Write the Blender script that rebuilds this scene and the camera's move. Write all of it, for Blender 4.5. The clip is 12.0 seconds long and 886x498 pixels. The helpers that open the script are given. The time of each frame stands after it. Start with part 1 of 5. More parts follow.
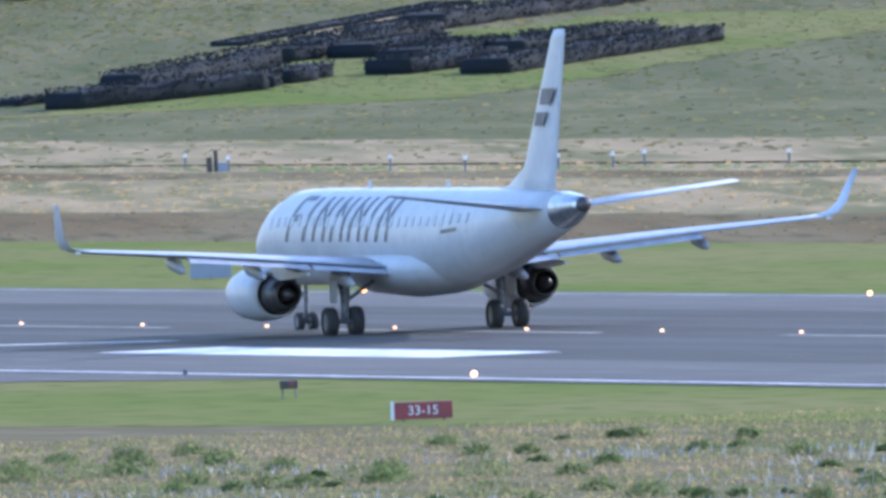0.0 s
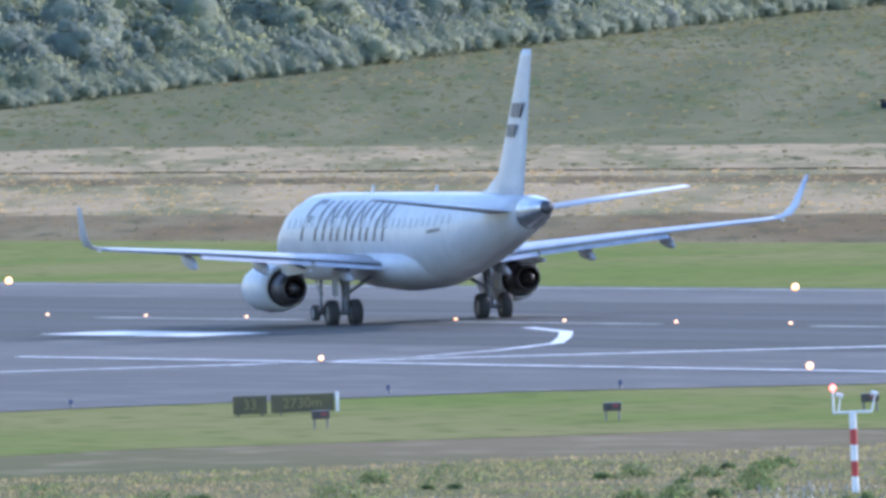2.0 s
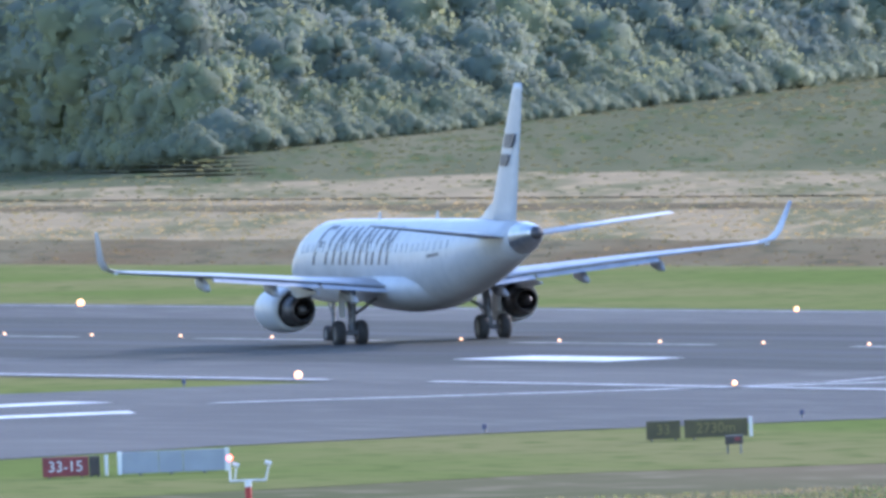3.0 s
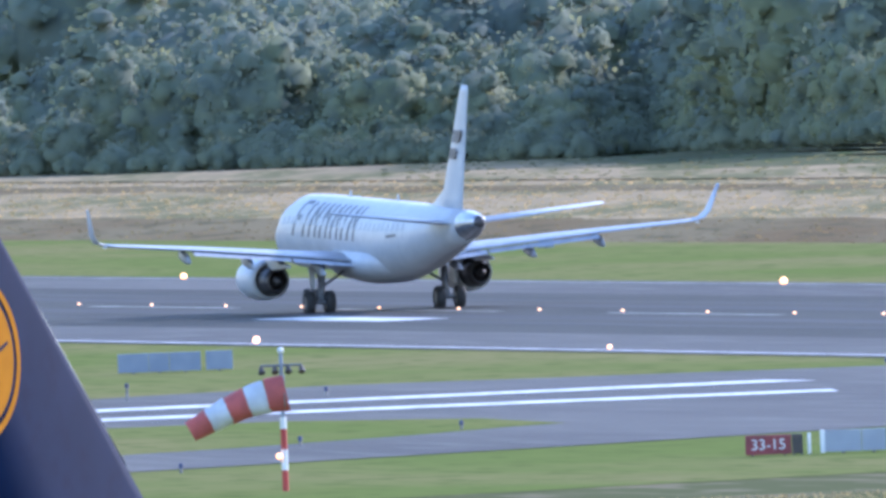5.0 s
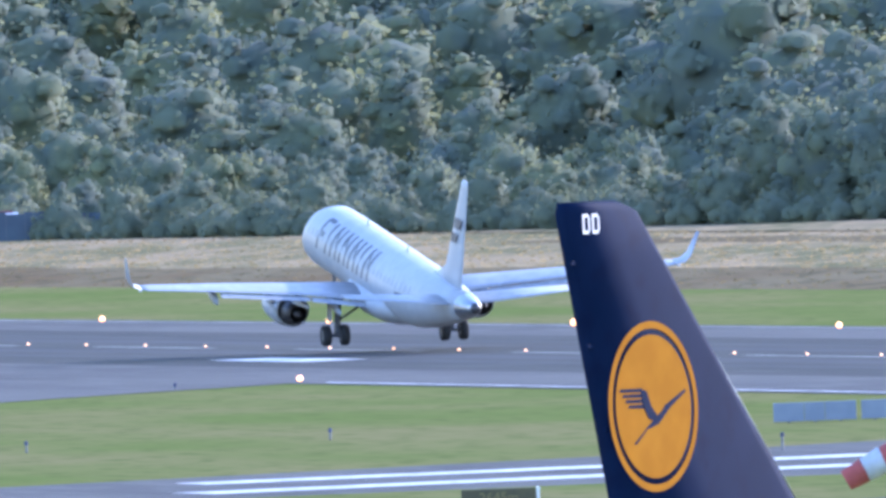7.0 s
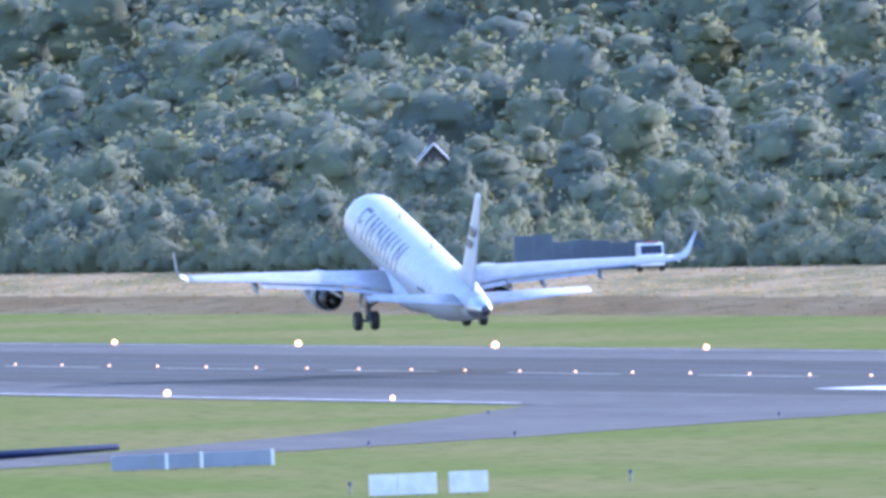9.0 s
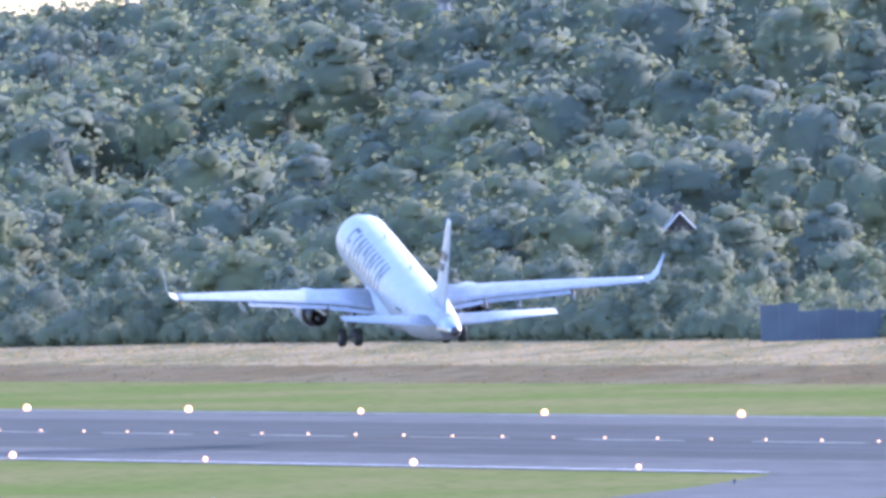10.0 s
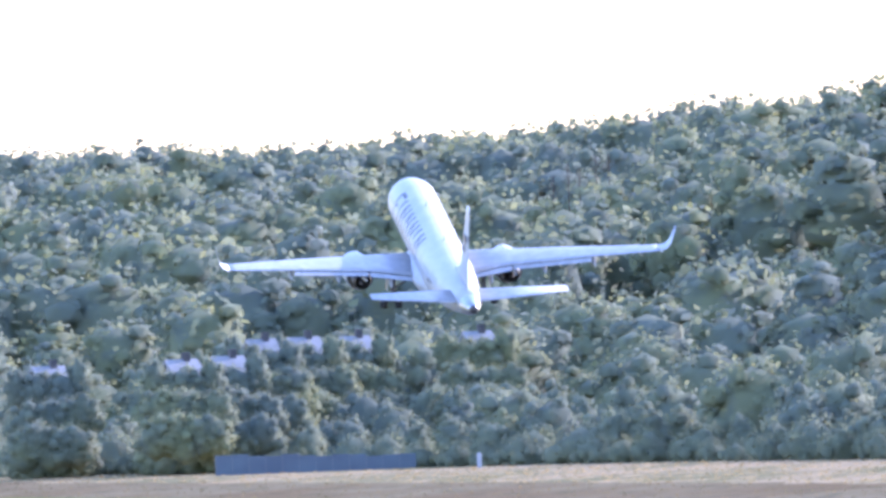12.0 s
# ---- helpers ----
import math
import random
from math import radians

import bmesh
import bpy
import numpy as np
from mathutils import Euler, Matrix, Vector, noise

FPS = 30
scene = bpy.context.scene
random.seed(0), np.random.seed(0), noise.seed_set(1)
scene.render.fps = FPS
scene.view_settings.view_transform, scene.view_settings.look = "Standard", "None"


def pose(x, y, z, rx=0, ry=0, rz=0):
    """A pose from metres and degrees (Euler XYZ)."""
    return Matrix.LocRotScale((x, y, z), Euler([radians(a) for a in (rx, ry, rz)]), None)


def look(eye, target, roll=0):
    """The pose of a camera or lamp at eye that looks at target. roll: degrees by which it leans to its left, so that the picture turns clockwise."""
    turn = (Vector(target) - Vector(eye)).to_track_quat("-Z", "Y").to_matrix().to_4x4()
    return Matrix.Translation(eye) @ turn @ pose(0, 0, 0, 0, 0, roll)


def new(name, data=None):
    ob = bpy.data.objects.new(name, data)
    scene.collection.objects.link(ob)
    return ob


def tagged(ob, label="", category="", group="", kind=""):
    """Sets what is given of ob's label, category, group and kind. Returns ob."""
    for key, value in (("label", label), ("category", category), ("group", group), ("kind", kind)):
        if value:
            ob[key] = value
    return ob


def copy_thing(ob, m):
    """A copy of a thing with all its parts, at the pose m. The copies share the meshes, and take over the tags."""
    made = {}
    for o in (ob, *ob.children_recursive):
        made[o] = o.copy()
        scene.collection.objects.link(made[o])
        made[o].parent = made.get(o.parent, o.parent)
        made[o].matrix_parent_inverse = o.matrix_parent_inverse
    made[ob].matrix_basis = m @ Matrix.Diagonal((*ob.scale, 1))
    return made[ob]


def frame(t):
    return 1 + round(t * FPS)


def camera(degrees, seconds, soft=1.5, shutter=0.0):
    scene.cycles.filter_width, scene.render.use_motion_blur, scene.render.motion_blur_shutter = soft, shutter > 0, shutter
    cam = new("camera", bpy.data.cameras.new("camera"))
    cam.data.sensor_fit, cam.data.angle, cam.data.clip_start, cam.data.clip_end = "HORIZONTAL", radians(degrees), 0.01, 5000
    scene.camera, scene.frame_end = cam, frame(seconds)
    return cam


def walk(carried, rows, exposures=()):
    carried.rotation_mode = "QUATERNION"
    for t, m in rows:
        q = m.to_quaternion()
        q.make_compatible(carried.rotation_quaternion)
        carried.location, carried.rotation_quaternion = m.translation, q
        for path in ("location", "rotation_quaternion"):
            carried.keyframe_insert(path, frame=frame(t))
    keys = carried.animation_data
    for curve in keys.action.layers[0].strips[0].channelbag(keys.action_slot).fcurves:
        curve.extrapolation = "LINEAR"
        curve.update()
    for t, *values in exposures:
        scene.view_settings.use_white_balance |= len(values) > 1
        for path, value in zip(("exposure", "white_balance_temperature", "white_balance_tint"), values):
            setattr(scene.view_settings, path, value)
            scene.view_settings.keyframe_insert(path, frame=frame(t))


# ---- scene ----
# ---------- camera: a long lens on a terrace, panning after the aircraft ----------
EYE = (0.0, 0.0, 16.2)
PAN = [(0.0, 17.4237, 0.7610), (0.1, 17.3180, 0.7489), (0.2, 17.2167, 0.7434), (0.3, 17.1251, 0.7298), (0.5, 16.9235, 0.7139), (0.6, 16.8160, 0.7113), (0.7, 16.7096, 0.7040), (0.9, 16.5061, 0.6892), (1.0, 16.4004, 0.6893), (1.1, 16.3038, 0.6865), (1.2, 16.2133, 0.6770), (1.4, 16.0852, 0.6734), (1.5, 16.0250, 0.6792), (1.9, 15.7650, 0.6879), (2.0, 15.6924, 0.6902), (2.1, 15.6206, 0.6852), (2.4, 15.3734, 0.6652), (2.5, 15.2857, 0.6535), (2.7, 15.1179, 0.6326), (4.3, 14.0015, 0.6087), (4.4, 13.9290, 0.6142), (4.5, 13.8539, 0.6177), (4.6, 13.7788, 0.6173), (4.7, 13.7043, 0.6154), (4.8, 13.6372, 0.6088), (4.9, 13.5746, 0.6031), (5.0, 13.5134, 0.5984), (5.1, 13.4514, 0.5946), (5.2, 13.3871, 0.5941), (5.3, 13.3292, 0.5869), (5.4, 13.2698, 0.5834), (5.5, 13.2059, 0.5715), (5.8, 13.0137, 0.5521), (6.0, 12.8763, 0.5441), (6.2, 12.7360, 0.5172), (6.3, 12.6626, 0.5090), (6.5, 12.5416, 0.4807), (6.8, 12.3558, 0.4555), (7.0, 12.2376, 0.4522), (7.1, 12.1714, 0.4586), (7.2, 12.1090, 0.4605), (7.3, 12.0454, 0.4694), (7.4, 11.9748, 0.4728), (7.5, 11.9088, 0.4735), (7.7, 11.7828, 0.4693), (9.3, 10.9230, 0.2974), (9.5, 10.8362, 0.2538), (10.0, 10.5852, 0.1967), (10.5, 10.3125, 0.1772), (10.7, 10.2012, 0.1609), (10.8, 10.1495, 0.1517), (11.0, 10.0379, 0.1219), (11.2, 9.9362, 0.0930), (11.5, 9.7872, 0.0427), (11.6, 9.7494, 0.0134), (12.0, 9.6004, -0.0725)]


def aim(bearing, down):
    b, d = radians(bearing), radians(down)
    way = Vector((math.sin(b) * math.cos(d), math.cos(b) * math.cos(d), -math.sin(d)))
    return look(EYE, Vector(EYE) + 1000 * way, -2.27)


cam = camera(1.7306, 12.0, soft=3.4)
walk(cam, [(t, aim(b, d)) for t, b, d in PAN],
     exposures=[(0.0, 1.52, 5150, 22), (2.7, 1.52, 5150, 22), (4.3, 1.58, 5100, 23), (5.5, 1.62, 5050, 24), (7.7, 1.74, 4950, 27),
                (9.5, 1.9, 5050, 31), (10.5, 1.97, 5150, 34), (12.0, 2.06, 5150, 35)])

# ---------- light ----------
SUN_AZ, SUN_EL = 64.0, 23.0          # degrees right of the runway's direction, and up
world = bpy.data.worlds.new("sky")
scene.world = world
world.use_nodes = True
wn = world.node_tree
sky = wn.nodes.new("ShaderNodeTexSky")
sky.sky_type, sky.sun_disc = "NISHITA", False
sky.sun_elevation, sky.sun_rotation = radians(SUN_EL), radians(SUN_AZ)
sky.air_density, sky.dust_density, sky.ozone_density = 1.3, 0.8, 1.6
wn.links.new(sky.outputs[0], wn.nodes["Background"].inputs[0])
wn.nodes["Background"].inputs[1].default_value = 0.15
sun_data = bpy.data.lights.new("sun", "SUN")
sun_data.energy, sun_data.angle, sun_data.color = 2.1, radians(0.6), (1.0, 0.9, 0.76)
sun = new("sun", sun_data)
sa, se = radians(SUN_AZ), radians(SUN_EL)
sun.matrix_world = look((0, 0, 0), (-math.sin(sa) * math.cos(se), -math.cos(sa) * math.cos(se), -math.sin(se)))
sun.location = (400, 900, 300)


# ---------- materials ----------
def mat(name, col, rough=0.6, metal=0.0, col2=None, scale=1.0, stretch=(1, 1, 1), fine=None, fine_scale=8.0,
        bump=0.0, bump_scale=10.0, emit=None, strength=0.0, spec=0.5, sheen=0.0, random_amt=0.0, coat=0.0, through_light=0.0, leaf=0.0, detail=4.0, lo=0.38, hi=0.62, lay=0):
    m = bpy.data.materials.new(name)
    m.use_nodes = True
    n, l = m.node_tree.nodes, m.node_tree.links
    b = n["Principled BSDF"]
    b.inputs["Base Color"].default_value = (*col, 1)
    b.inputs["Roughness"].default_value, b.inputs["Metallic"].default_value = rough, metal
    b.inputs["Specular IOR Level"].default_value = spec
    b.inputs["Sheen Weight"].default_value = sheen
    b.inputs["Coat Weight"].default_value = coat
    if emit:
        b.inputs["Emission Color"].default_value = (*emit, 1)
        b.inputs["Emission Strength"].default_value = strength
    geo = n.new("ShaderNodeNewGeometry")
    tc = n.new("ShaderNodeTexCoord")
    last = None

    def noise_at(s, st, d=4.0):
        mp = n.new("ShaderNodeMapping")
        mp.inputs["Scale"].default_value = [s * k for k in st]
        turned = n.new("ShaderNodeMapping")
        turned.inputs["Rotation"].default_value = (0, 0, radians(lay))
        l.new(tc.outputs["Object"], turned.inputs["Vector"])
        l.new(turned.outputs[0], mp.inputs["Vector"])
        t = n.new("ShaderNodeTexNoise")
        t.inputs["Scale"].default_value, t.inputs["Detail"].default_value = 1.0, d
        l.new(mp.outputs[0], t.inputs["Vector"])
        return t.outputs["Fac"]

    def ramp(f, lo, hi):
        r = n.new("ShaderNodeMapRange")
        r.inputs["From Min"].default_value, r.inputs["From Max"].default_value = lo, hi
        l.new(f, r.inputs["Value"])
        return r.outputs[0]

    def mix(f, a, c):
        x = n.new("ShaderNodeMix")
        x.data_type = "RGBA"
        l.new(f, x.inputs["Factor"])
        for v, k in ((a, "A"), (c, "B")):
            s = [i for i in x.inputs if i.name == k and i.type == "RGBA"][0]
            if isinstance(v, tuple):
                s.default_value = (*v, 1)
            else:
                l.new(v, s)
        return [o for o in x.outputs if o.type == "RGBA"][0]

    if col2:
        last = mix(ramp(noise_at(scale, stretch, detail), lo, hi), col, col2)
    if fine:
        last = mix(ramp(noise_at(fine_scale, stretch), 0.5, 0.72), last or col, fine)
    if random_amt:
        hs = n.new("ShaderNodeHueSaturation")
        mr = n.new("ShaderNodeMapRange")
        mr.inputs["To Min"].default_value, mr.inputs["To Max"].default_value = 1 - random_amt, 1 + random_amt
        l.new(geo.outputs["Random Per Island"], mr.inputs["Value"])
        l.new(mr.outputs[0], hs.inputs["Value"])
        if last:
            l.new(last, hs.inputs["Color"])
        else:
            hs.inputs["Color"].default_value = (*col, 1)
        last = hs.outputs[0]
    if last:
        l.new(last, b.inputs["Base Color"])
    if through_light:
        tr, mx = n.new("ShaderNodeBsdfTranslucent"), n.new("ShaderNodeMixShader")
        mx.inputs[0].default_value = through_light
        tr.inputs["Color"].default_value = (*col, 1)
        if last:
            l.new(last, tr.inputs["Color"])
        l.new(b.outputs[0], mx.inputs[1])
        l.new(tr.outputs[0], mx.inputs[2])
        l.new(mx.outputs[0], n["Material Output"].inputs["Surface"])
    if leaf:
        tr, both, tint = n.new("ShaderNodeBsdfTranslucent"), n.new("ShaderNodeAddShader"), n.new("ShaderNodeVectorMath")
        tint.operation = "MULTIPLY"
        tint.inputs[0].default_value, tint.inputs[1].default_value = col, (1.25 * leaf, 1.15 * leaf, 0.95 * leaf)
        if last:
            l.new(last, tint.inputs[0])
        l.new(tint.outputs[0], tr.inputs["Color"])
        l.new(b.outputs[0], both.inputs[0])
        l.new(tr.outputs[0], both.inputs[1])
        l.new(both.outputs[0], n["Material Output"].inputs["Surface"])
    if bump:
        bp = n.new("ShaderNodeBump")
        bp.inputs["Strength"].default_value, bp.inputs["Distance"].default_value = bump, 0.05
        l.new(noise_at(bump_scale, (1, 1, 1)), bp.inputs["Height"])
        l.new(bp.outputs[0], b.inputs["Normal"])
    return m


M_WHITE = mat("aircraft_white", (0.49, 0.495, 0.50), 0.45, col2=(0.43, 0.44, 0.45), scale=0.6, coat=0.06, fine=(0.41, 0.42, 0.43), fine_scale=2.5)
M_WING = mat("wing_grey", (0.41, 0.42, 0.44), 0.45, col2=(0.34, 0.35, 0.37), scale=1.2, fine=(0.29, 0.30, 0.32), fine_scale=3)
M_DARKMETAL = mat("burnt_metal", (0.06, 0.06, 0.065), 0.45, 0.6, col2=(0.11, 0.10, 0.10), scale=3)
M_METAL = mat("bare_metal", (0.55, 0.56, 0.58), 0.3, 0.9, col2=(0.42, 0.43, 0.45), scale=4)
M_GEAR = mat("gear_grey", (0.20, 0.21, 0.22), 0.5, 0.2, col2=(0.12, 0.12, 0.13), scale=6)
M_TYRE = mat("tyre_rubber", (0.022, 0.022, 0.024), 0.8, col2=(0.04, 0.04, 0.04), scale=8)
M_GLASS = mat("cabin_glass", (0.03, 0.035, 0.045), 0.12)
M_PANE = mat("cabin_pane", (0.30, 0.32, 0.36), 0.3)
M_INK = mat("navy_lettering", (0.060, 0.065, 0.085), 0.45, col2=(0.095, 0.10, 0.115), scale=1.5)
M_NAVY = mat("navy_paint", (0.0055, 0.0135, 0.042), 0.65, col2=(0.0075, 0.016, 0.048), scale=0.8, fine=(0.006, 0.0115, 0.037), fine_scale=2, spec=0.04)
M_GOLD = mat("yellow_orange_paint", (0.38, 0.155, 0.004), 0.6, col2=(0.34, 0.135, 0.003), scale=1.5, spec=0.02)
M_MOWN = mat("mown_grass", (0.142, 0.170, 0.050), 0.9, col2=(0.200, 0.185, 0.078), scale=0.06, stretch=(1.0, 0.25, 1),
             fine=(0.107, 0.130, 0.041), fine_scale=0.9, spec=0.0)
M_ROUGH = mat("rough_meadow", (0.179, 0.144, 0.091), 0.95, col2=(0.114, 0.118, 0.057), scale=0.022, stretch=(1.6, 0.35, 1),
              fine=(0.228, 0.190, 0.122), fine_scale=0.35, spec=0.0)
M_BROWN = mat("brown_meadow", (0.158, 0.118, 0.068), 0.95, col2=(0.190, 0.158, 0.095), scale=0.12, lay=15, stretch=(1, 0.07, 1),
              fine=(0.10, 0.092, 0.056), fine_scale=0.55, spec=0.0)
M_TAN = mat("dry_tan_meadow", (0.305, 0.240, 0.145), 0.95, col2=(0.170, 0.158, 0.085), scale=0.13, lay=15, stretch=(1, 0.07, 1),
            fine=(0.37, 0.285, 0.165), fine_scale=0.55, spec=0.0, lo=0.42, hi=0.6)
M_SLOPE = mat("grazed_slope", (0.128, 0.126, 0.070), 0.95, col2=(0.180, 0.162, 0.092), scale=0.10, lay=15, stretch=(1, 0.14, 1),
              fine=(0.095, 0.114, 0.050), fine_scale=0.55, spec=0.0, lo=0.40, hi=0.66)
M_RUNWAY = mat("grooved_asphalt", (0.050, 0.050, 0.043), 0.8, spec=0.12, col2=(0.036, 0.0365, 0.033), scale=0.07, stretch=(2.0, 0.08, 1),
               fine=(0.066, 0.066, 0.058), fine_scale=0.6, bump=0.3, bump_scale=20)
M_SHOULDER = mat("pale_asphalt", (0.098, 0.093, 0.085), 0.8, spec=0.12, col2=(0.068, 0.065, 0.061), scale=0.06, stretch=(1.5, 0.15, 1),
                 fine=(0.12, 0.115, 0.105), fine_scale=0.5, bump=0.3, bump_scale=20)
M_RUBBER = mat("rubber_marks", (0.034, 0.034, 0.036), 0.8, spec=0.15, col2=(0.05, 0.05, 0.052), scale=0.2, stretch=(3, 0.1, 1))
M_PAINT = mat("marking_paint", (0.680, 0.680, 0.663), 0.6, col2=(0.468, 0.468, 0.468), scale=0.5, stretch=(1.5, 0.3, 1), fine=(0.297, 0.297, 0.297), fine_scale=2.0)
M_WORN = mat("worn_marking_paint", (0.34, 0.34, 0.33), 0.7, col2=(0.16, 0.16, 0.155), scale=0.35, stretch=(1.5, 0.5, 1), fine=(0.10, 0.10, 0.095), fine_scale=1.6)
# leaf greens pulled towards blue-grey, distance haze put into the colour
M_LEAF = mat("hazed_woodland_leaves", (0.106, 0.124, 0.094), 0.9, col2=(0.138, 0.150, 0.080), scale=0.07, random_amt=0.12, spec=0.24, leaf=0.9, fine=(0.096, 0.114, 0.092), fine_scale=0.35)
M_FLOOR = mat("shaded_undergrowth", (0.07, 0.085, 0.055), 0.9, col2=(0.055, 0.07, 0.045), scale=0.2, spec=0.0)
# near-black base: the shade on the hedges' near side is in this colour
M_HEDGE = mat("shaded_hedge_leaves", (0.017, 0.021, 0.027), 0.9, col2=(0.023, 0.027, 0.029), scale=0.1, random_amt=0.15, spec=0.08, leaf=0.2)
M_BARK = mat("bark", (0.09, 0.07, 0.05), 0.9, col2=(0.05, 0.04, 0.03), scale=2)
M_MEADOW = mat("meadow_blades", (0.155, 0.130, 0.080), 0.9, random_amt=0.15, col2=(0.104, 0.114, 0.052), scale=0.12, spec=0.0, leaf=0.8)
M_TANBLADE = mat("tan_blades", (0.235, 0.178, 0.100), 0.95, random_amt=0.15, col2=(0.14, 0.125, 0.068), scale=0.06, spec=0.0, leaf=0.7)
M_BROWNBLADE = mat("brown_blades", (0.12, 0.092, 0.054), 0.95, random_amt=0.15, col2=(0.095, 0.088, 0.048), scale=0.06, spec=0.0, leaf=0.7)
M_SLOPEBLADE = mat("slope_blades", (0.082, 0.086, 0.044), 0.95, random_amt=0.15, col2=(0.115, 0.105, 0.060), scale=0.02, spec=0.0, leaf=0.7)
M_WEED = mat("green_weeds", (0.070, 0.104, 0.042), 0.85, random_amt=0.15, col2=(0.09, 0.125, 0.05), scale=0.3, spec=0.1, leaf=0.9)
M_BLOOM = mat("pale_seed_heads", (0.40, 0.36, 0.29), 0.9, random_amt=0.25)
M_RED = mat("signal_red", (0.42, 0.035, 0.03), 0.45, col2=(0.34, 0.03, 0.028), scale=3)
M_SIGNRED = mat("faded_red_panel", (0.26, 0.045, 0.05), 0.5, col2=(0.20, 0.04, 0.045), scale=2)
M_SIGNWHITE = mat("sign_white", (0.78, 0.78, 0.76), 0.5, col2=(0.66, 0.66, 0.66), scale=2)
# yellow panel darkened to olive, its backlit shade painted in
M_OLIVE = mat("backlit_yellow_panel", (0.10, 0.085, 0.035), 0.5, col2=(0.075, 0.065, 0.03), scale=2)
M_OLIVELIT = mat("dull_yellow_figures", (0.22, 0.18, 0.06), 0.5)
M_GREYPANEL = mat("blue_grey_panel", (0.26, 0.29, 0.35), 0.5, col2=(0.22, 0.25, 0.31), scale=1)
M_PALEPANEL = mat("pale_grey_panel", (0.36, 0.38, 0.42), 0.5, col2=(0.31, 0.33, 0.37), scale=1)
M_BLACKBOX = mat("dark_steel_box", (0.045, 0.040, 0.038), 0.55, col2=(0.08, 0.06, 0.05), scale=3)
M_SOCKWHITE = mat("sock_white_cloth", (0.55, 0.57, 0.60), 0.8, col2=(0.45, 0.47, 0.50), scale=2)
M_SOCKRED = mat("sock_red_cloth", (0.44, 0.10, 0.085), 0.8, col2=(0.34, 0.08, 0.07), scale=2)
M_LAMP = mat("warm_runway_lamp", (1, 0.8, 0.5), 0.4, emit=(1.0, 0.40, 0.09), strength=1.5)
M_LAMPDIM = mat("inset_runway_lamp", (1, 0.8, 0.5), 0.4, emit=(1.0, 0.42, 0.14), strength=1.1)
M_REDLAMP = mat("red_obstruction_lamp", (1, 0.2, 0.1), 0.4, emit=(1.0, 0.10, 0.06), strength=3.5)
M_VANWHITE = mat("van_white", (0.78, 0.78, 0.78), 0.35, col2=(0.7, 0.7, 0.7), scale=1)
M_ROOFPALE = mat("pale_sunlit_roof", (0.27, 0.27, 0.28), 0.55, col2=(0.21, 0.21, 0.21), scale=0.5)
M_ROOFRED = mat("brown_tile_roof", (0.085, 0.075, 0.075), 0.7, col2=(0.065, 0.06, 0.06), scale=0.8)
M_HOUSEWALL = mat("rendered_house_wall", (0.42, 0.40, 0.38), 0.8, col2=(0.33, 0.31, 0.29), scale=0.6)
M_FENCE = mat("fence_grey", (0.10, 0.13, 0.16), 0.7, col2=(0.08, 0.10, 0.13), scale=0.3)


# ---------- helpers ----------
def link(name, bm, material, parent=None, smooth=False):
    me = bpy.data.meshes.new(name)
    bmesh.ops.recalc_face_normals(bm, faces=bm.faces)
    if smooth:
        for f in bm.faces:
            f.smooth = True
    bm.to_mesh(me)
    bm.free()
    me.materials.append(material)
    ob = new(name, me)
    if parent:
        ob.parent = parent
    return ob


def part(name, bm, material, parent, label="", smooth=False):
    ob = link(name, bm, material, parent, smooth)
    if label:
        ob["label"] = label
    return ob


def share(name, ob, parent, m):
    o = new(name, ob.data)
    o.parent = parent
    o.matrix_basis = m
    return o


def root(name, label, category, m=None, group=""):
    e = new(name)
    tagged(e, label, category, group, "thing")
    e.matrix_basis = m or Matrix()
    return e


def box(bm, c, s, m=None, bevel=0.0):
    made = bmesh.ops.create_cube(bm, size=1, matrix=(m or Matrix()) @ Matrix.Translation(c) @ Matrix.Diagonal((*s, 1)))
    if bevel:
        es = list({e for v in made["verts"] for e in v.link_edges})
        bmesh.ops.bevel(bm, geom=es, offset=bevel, segments=2, affect="EDGES", profile=0.7)
    return bm


def tube(bm, a, b, r1, r2=None, n=12):
    a, b = Vector(a), Vector(b)
    d = b - a
    m = Matrix.Translation((a + b) / 2) @ d.to_track_quat("Z", "Y").to_matrix().to_4x4()
    bmesh.ops.create_cone(bm, cap_ends=True, segments=n, radius1=r1, radius2=r1 if r2 is None else r2, depth=d.length, matrix=m)
    return bm


def loft(bm, rings, cap=True):
    rows = [[bm.verts.new(p) for p in r] for r in rings]
    n = len(rows[0])
    for a, b in zip(rows, rows[1:]):
        for i in range(n):
            bm.faces.new((a[i], a[(i + 1) % n], b[(i + 1) % n], b[i]))
    if cap:
        bm.faces.new(rows[0])
        bm.faces.new(list(reversed(rows[-1])))
    return bm


def ring_y(y, zc, rx, rz, n=32, x=0.0):
    return [(x + rx * math.cos(a), y, zc + rz * math.sin(a)) for a in (2 * math.pi * i / n for i in range(n))]


def aerofoil(chord, thick):
    """Points of a section: fraction back from the leading edge, and height."""
    up = [(0, 0), (0.02, 0.30), (0.08, 0.62), (0.2, 0.92), (0.36, 1.0), (0.6, 0.78), (0.82, 0.4), (1.0, 0.05)]
    low = [(1.0, -0.05), (0.8, -0.25), (0.55, -0.5), (0.3, -0.62), (0.1, -0.45), (0.03, -0.22)]
    return [(f * chord, h * thick / 2) for f, h in up + low]


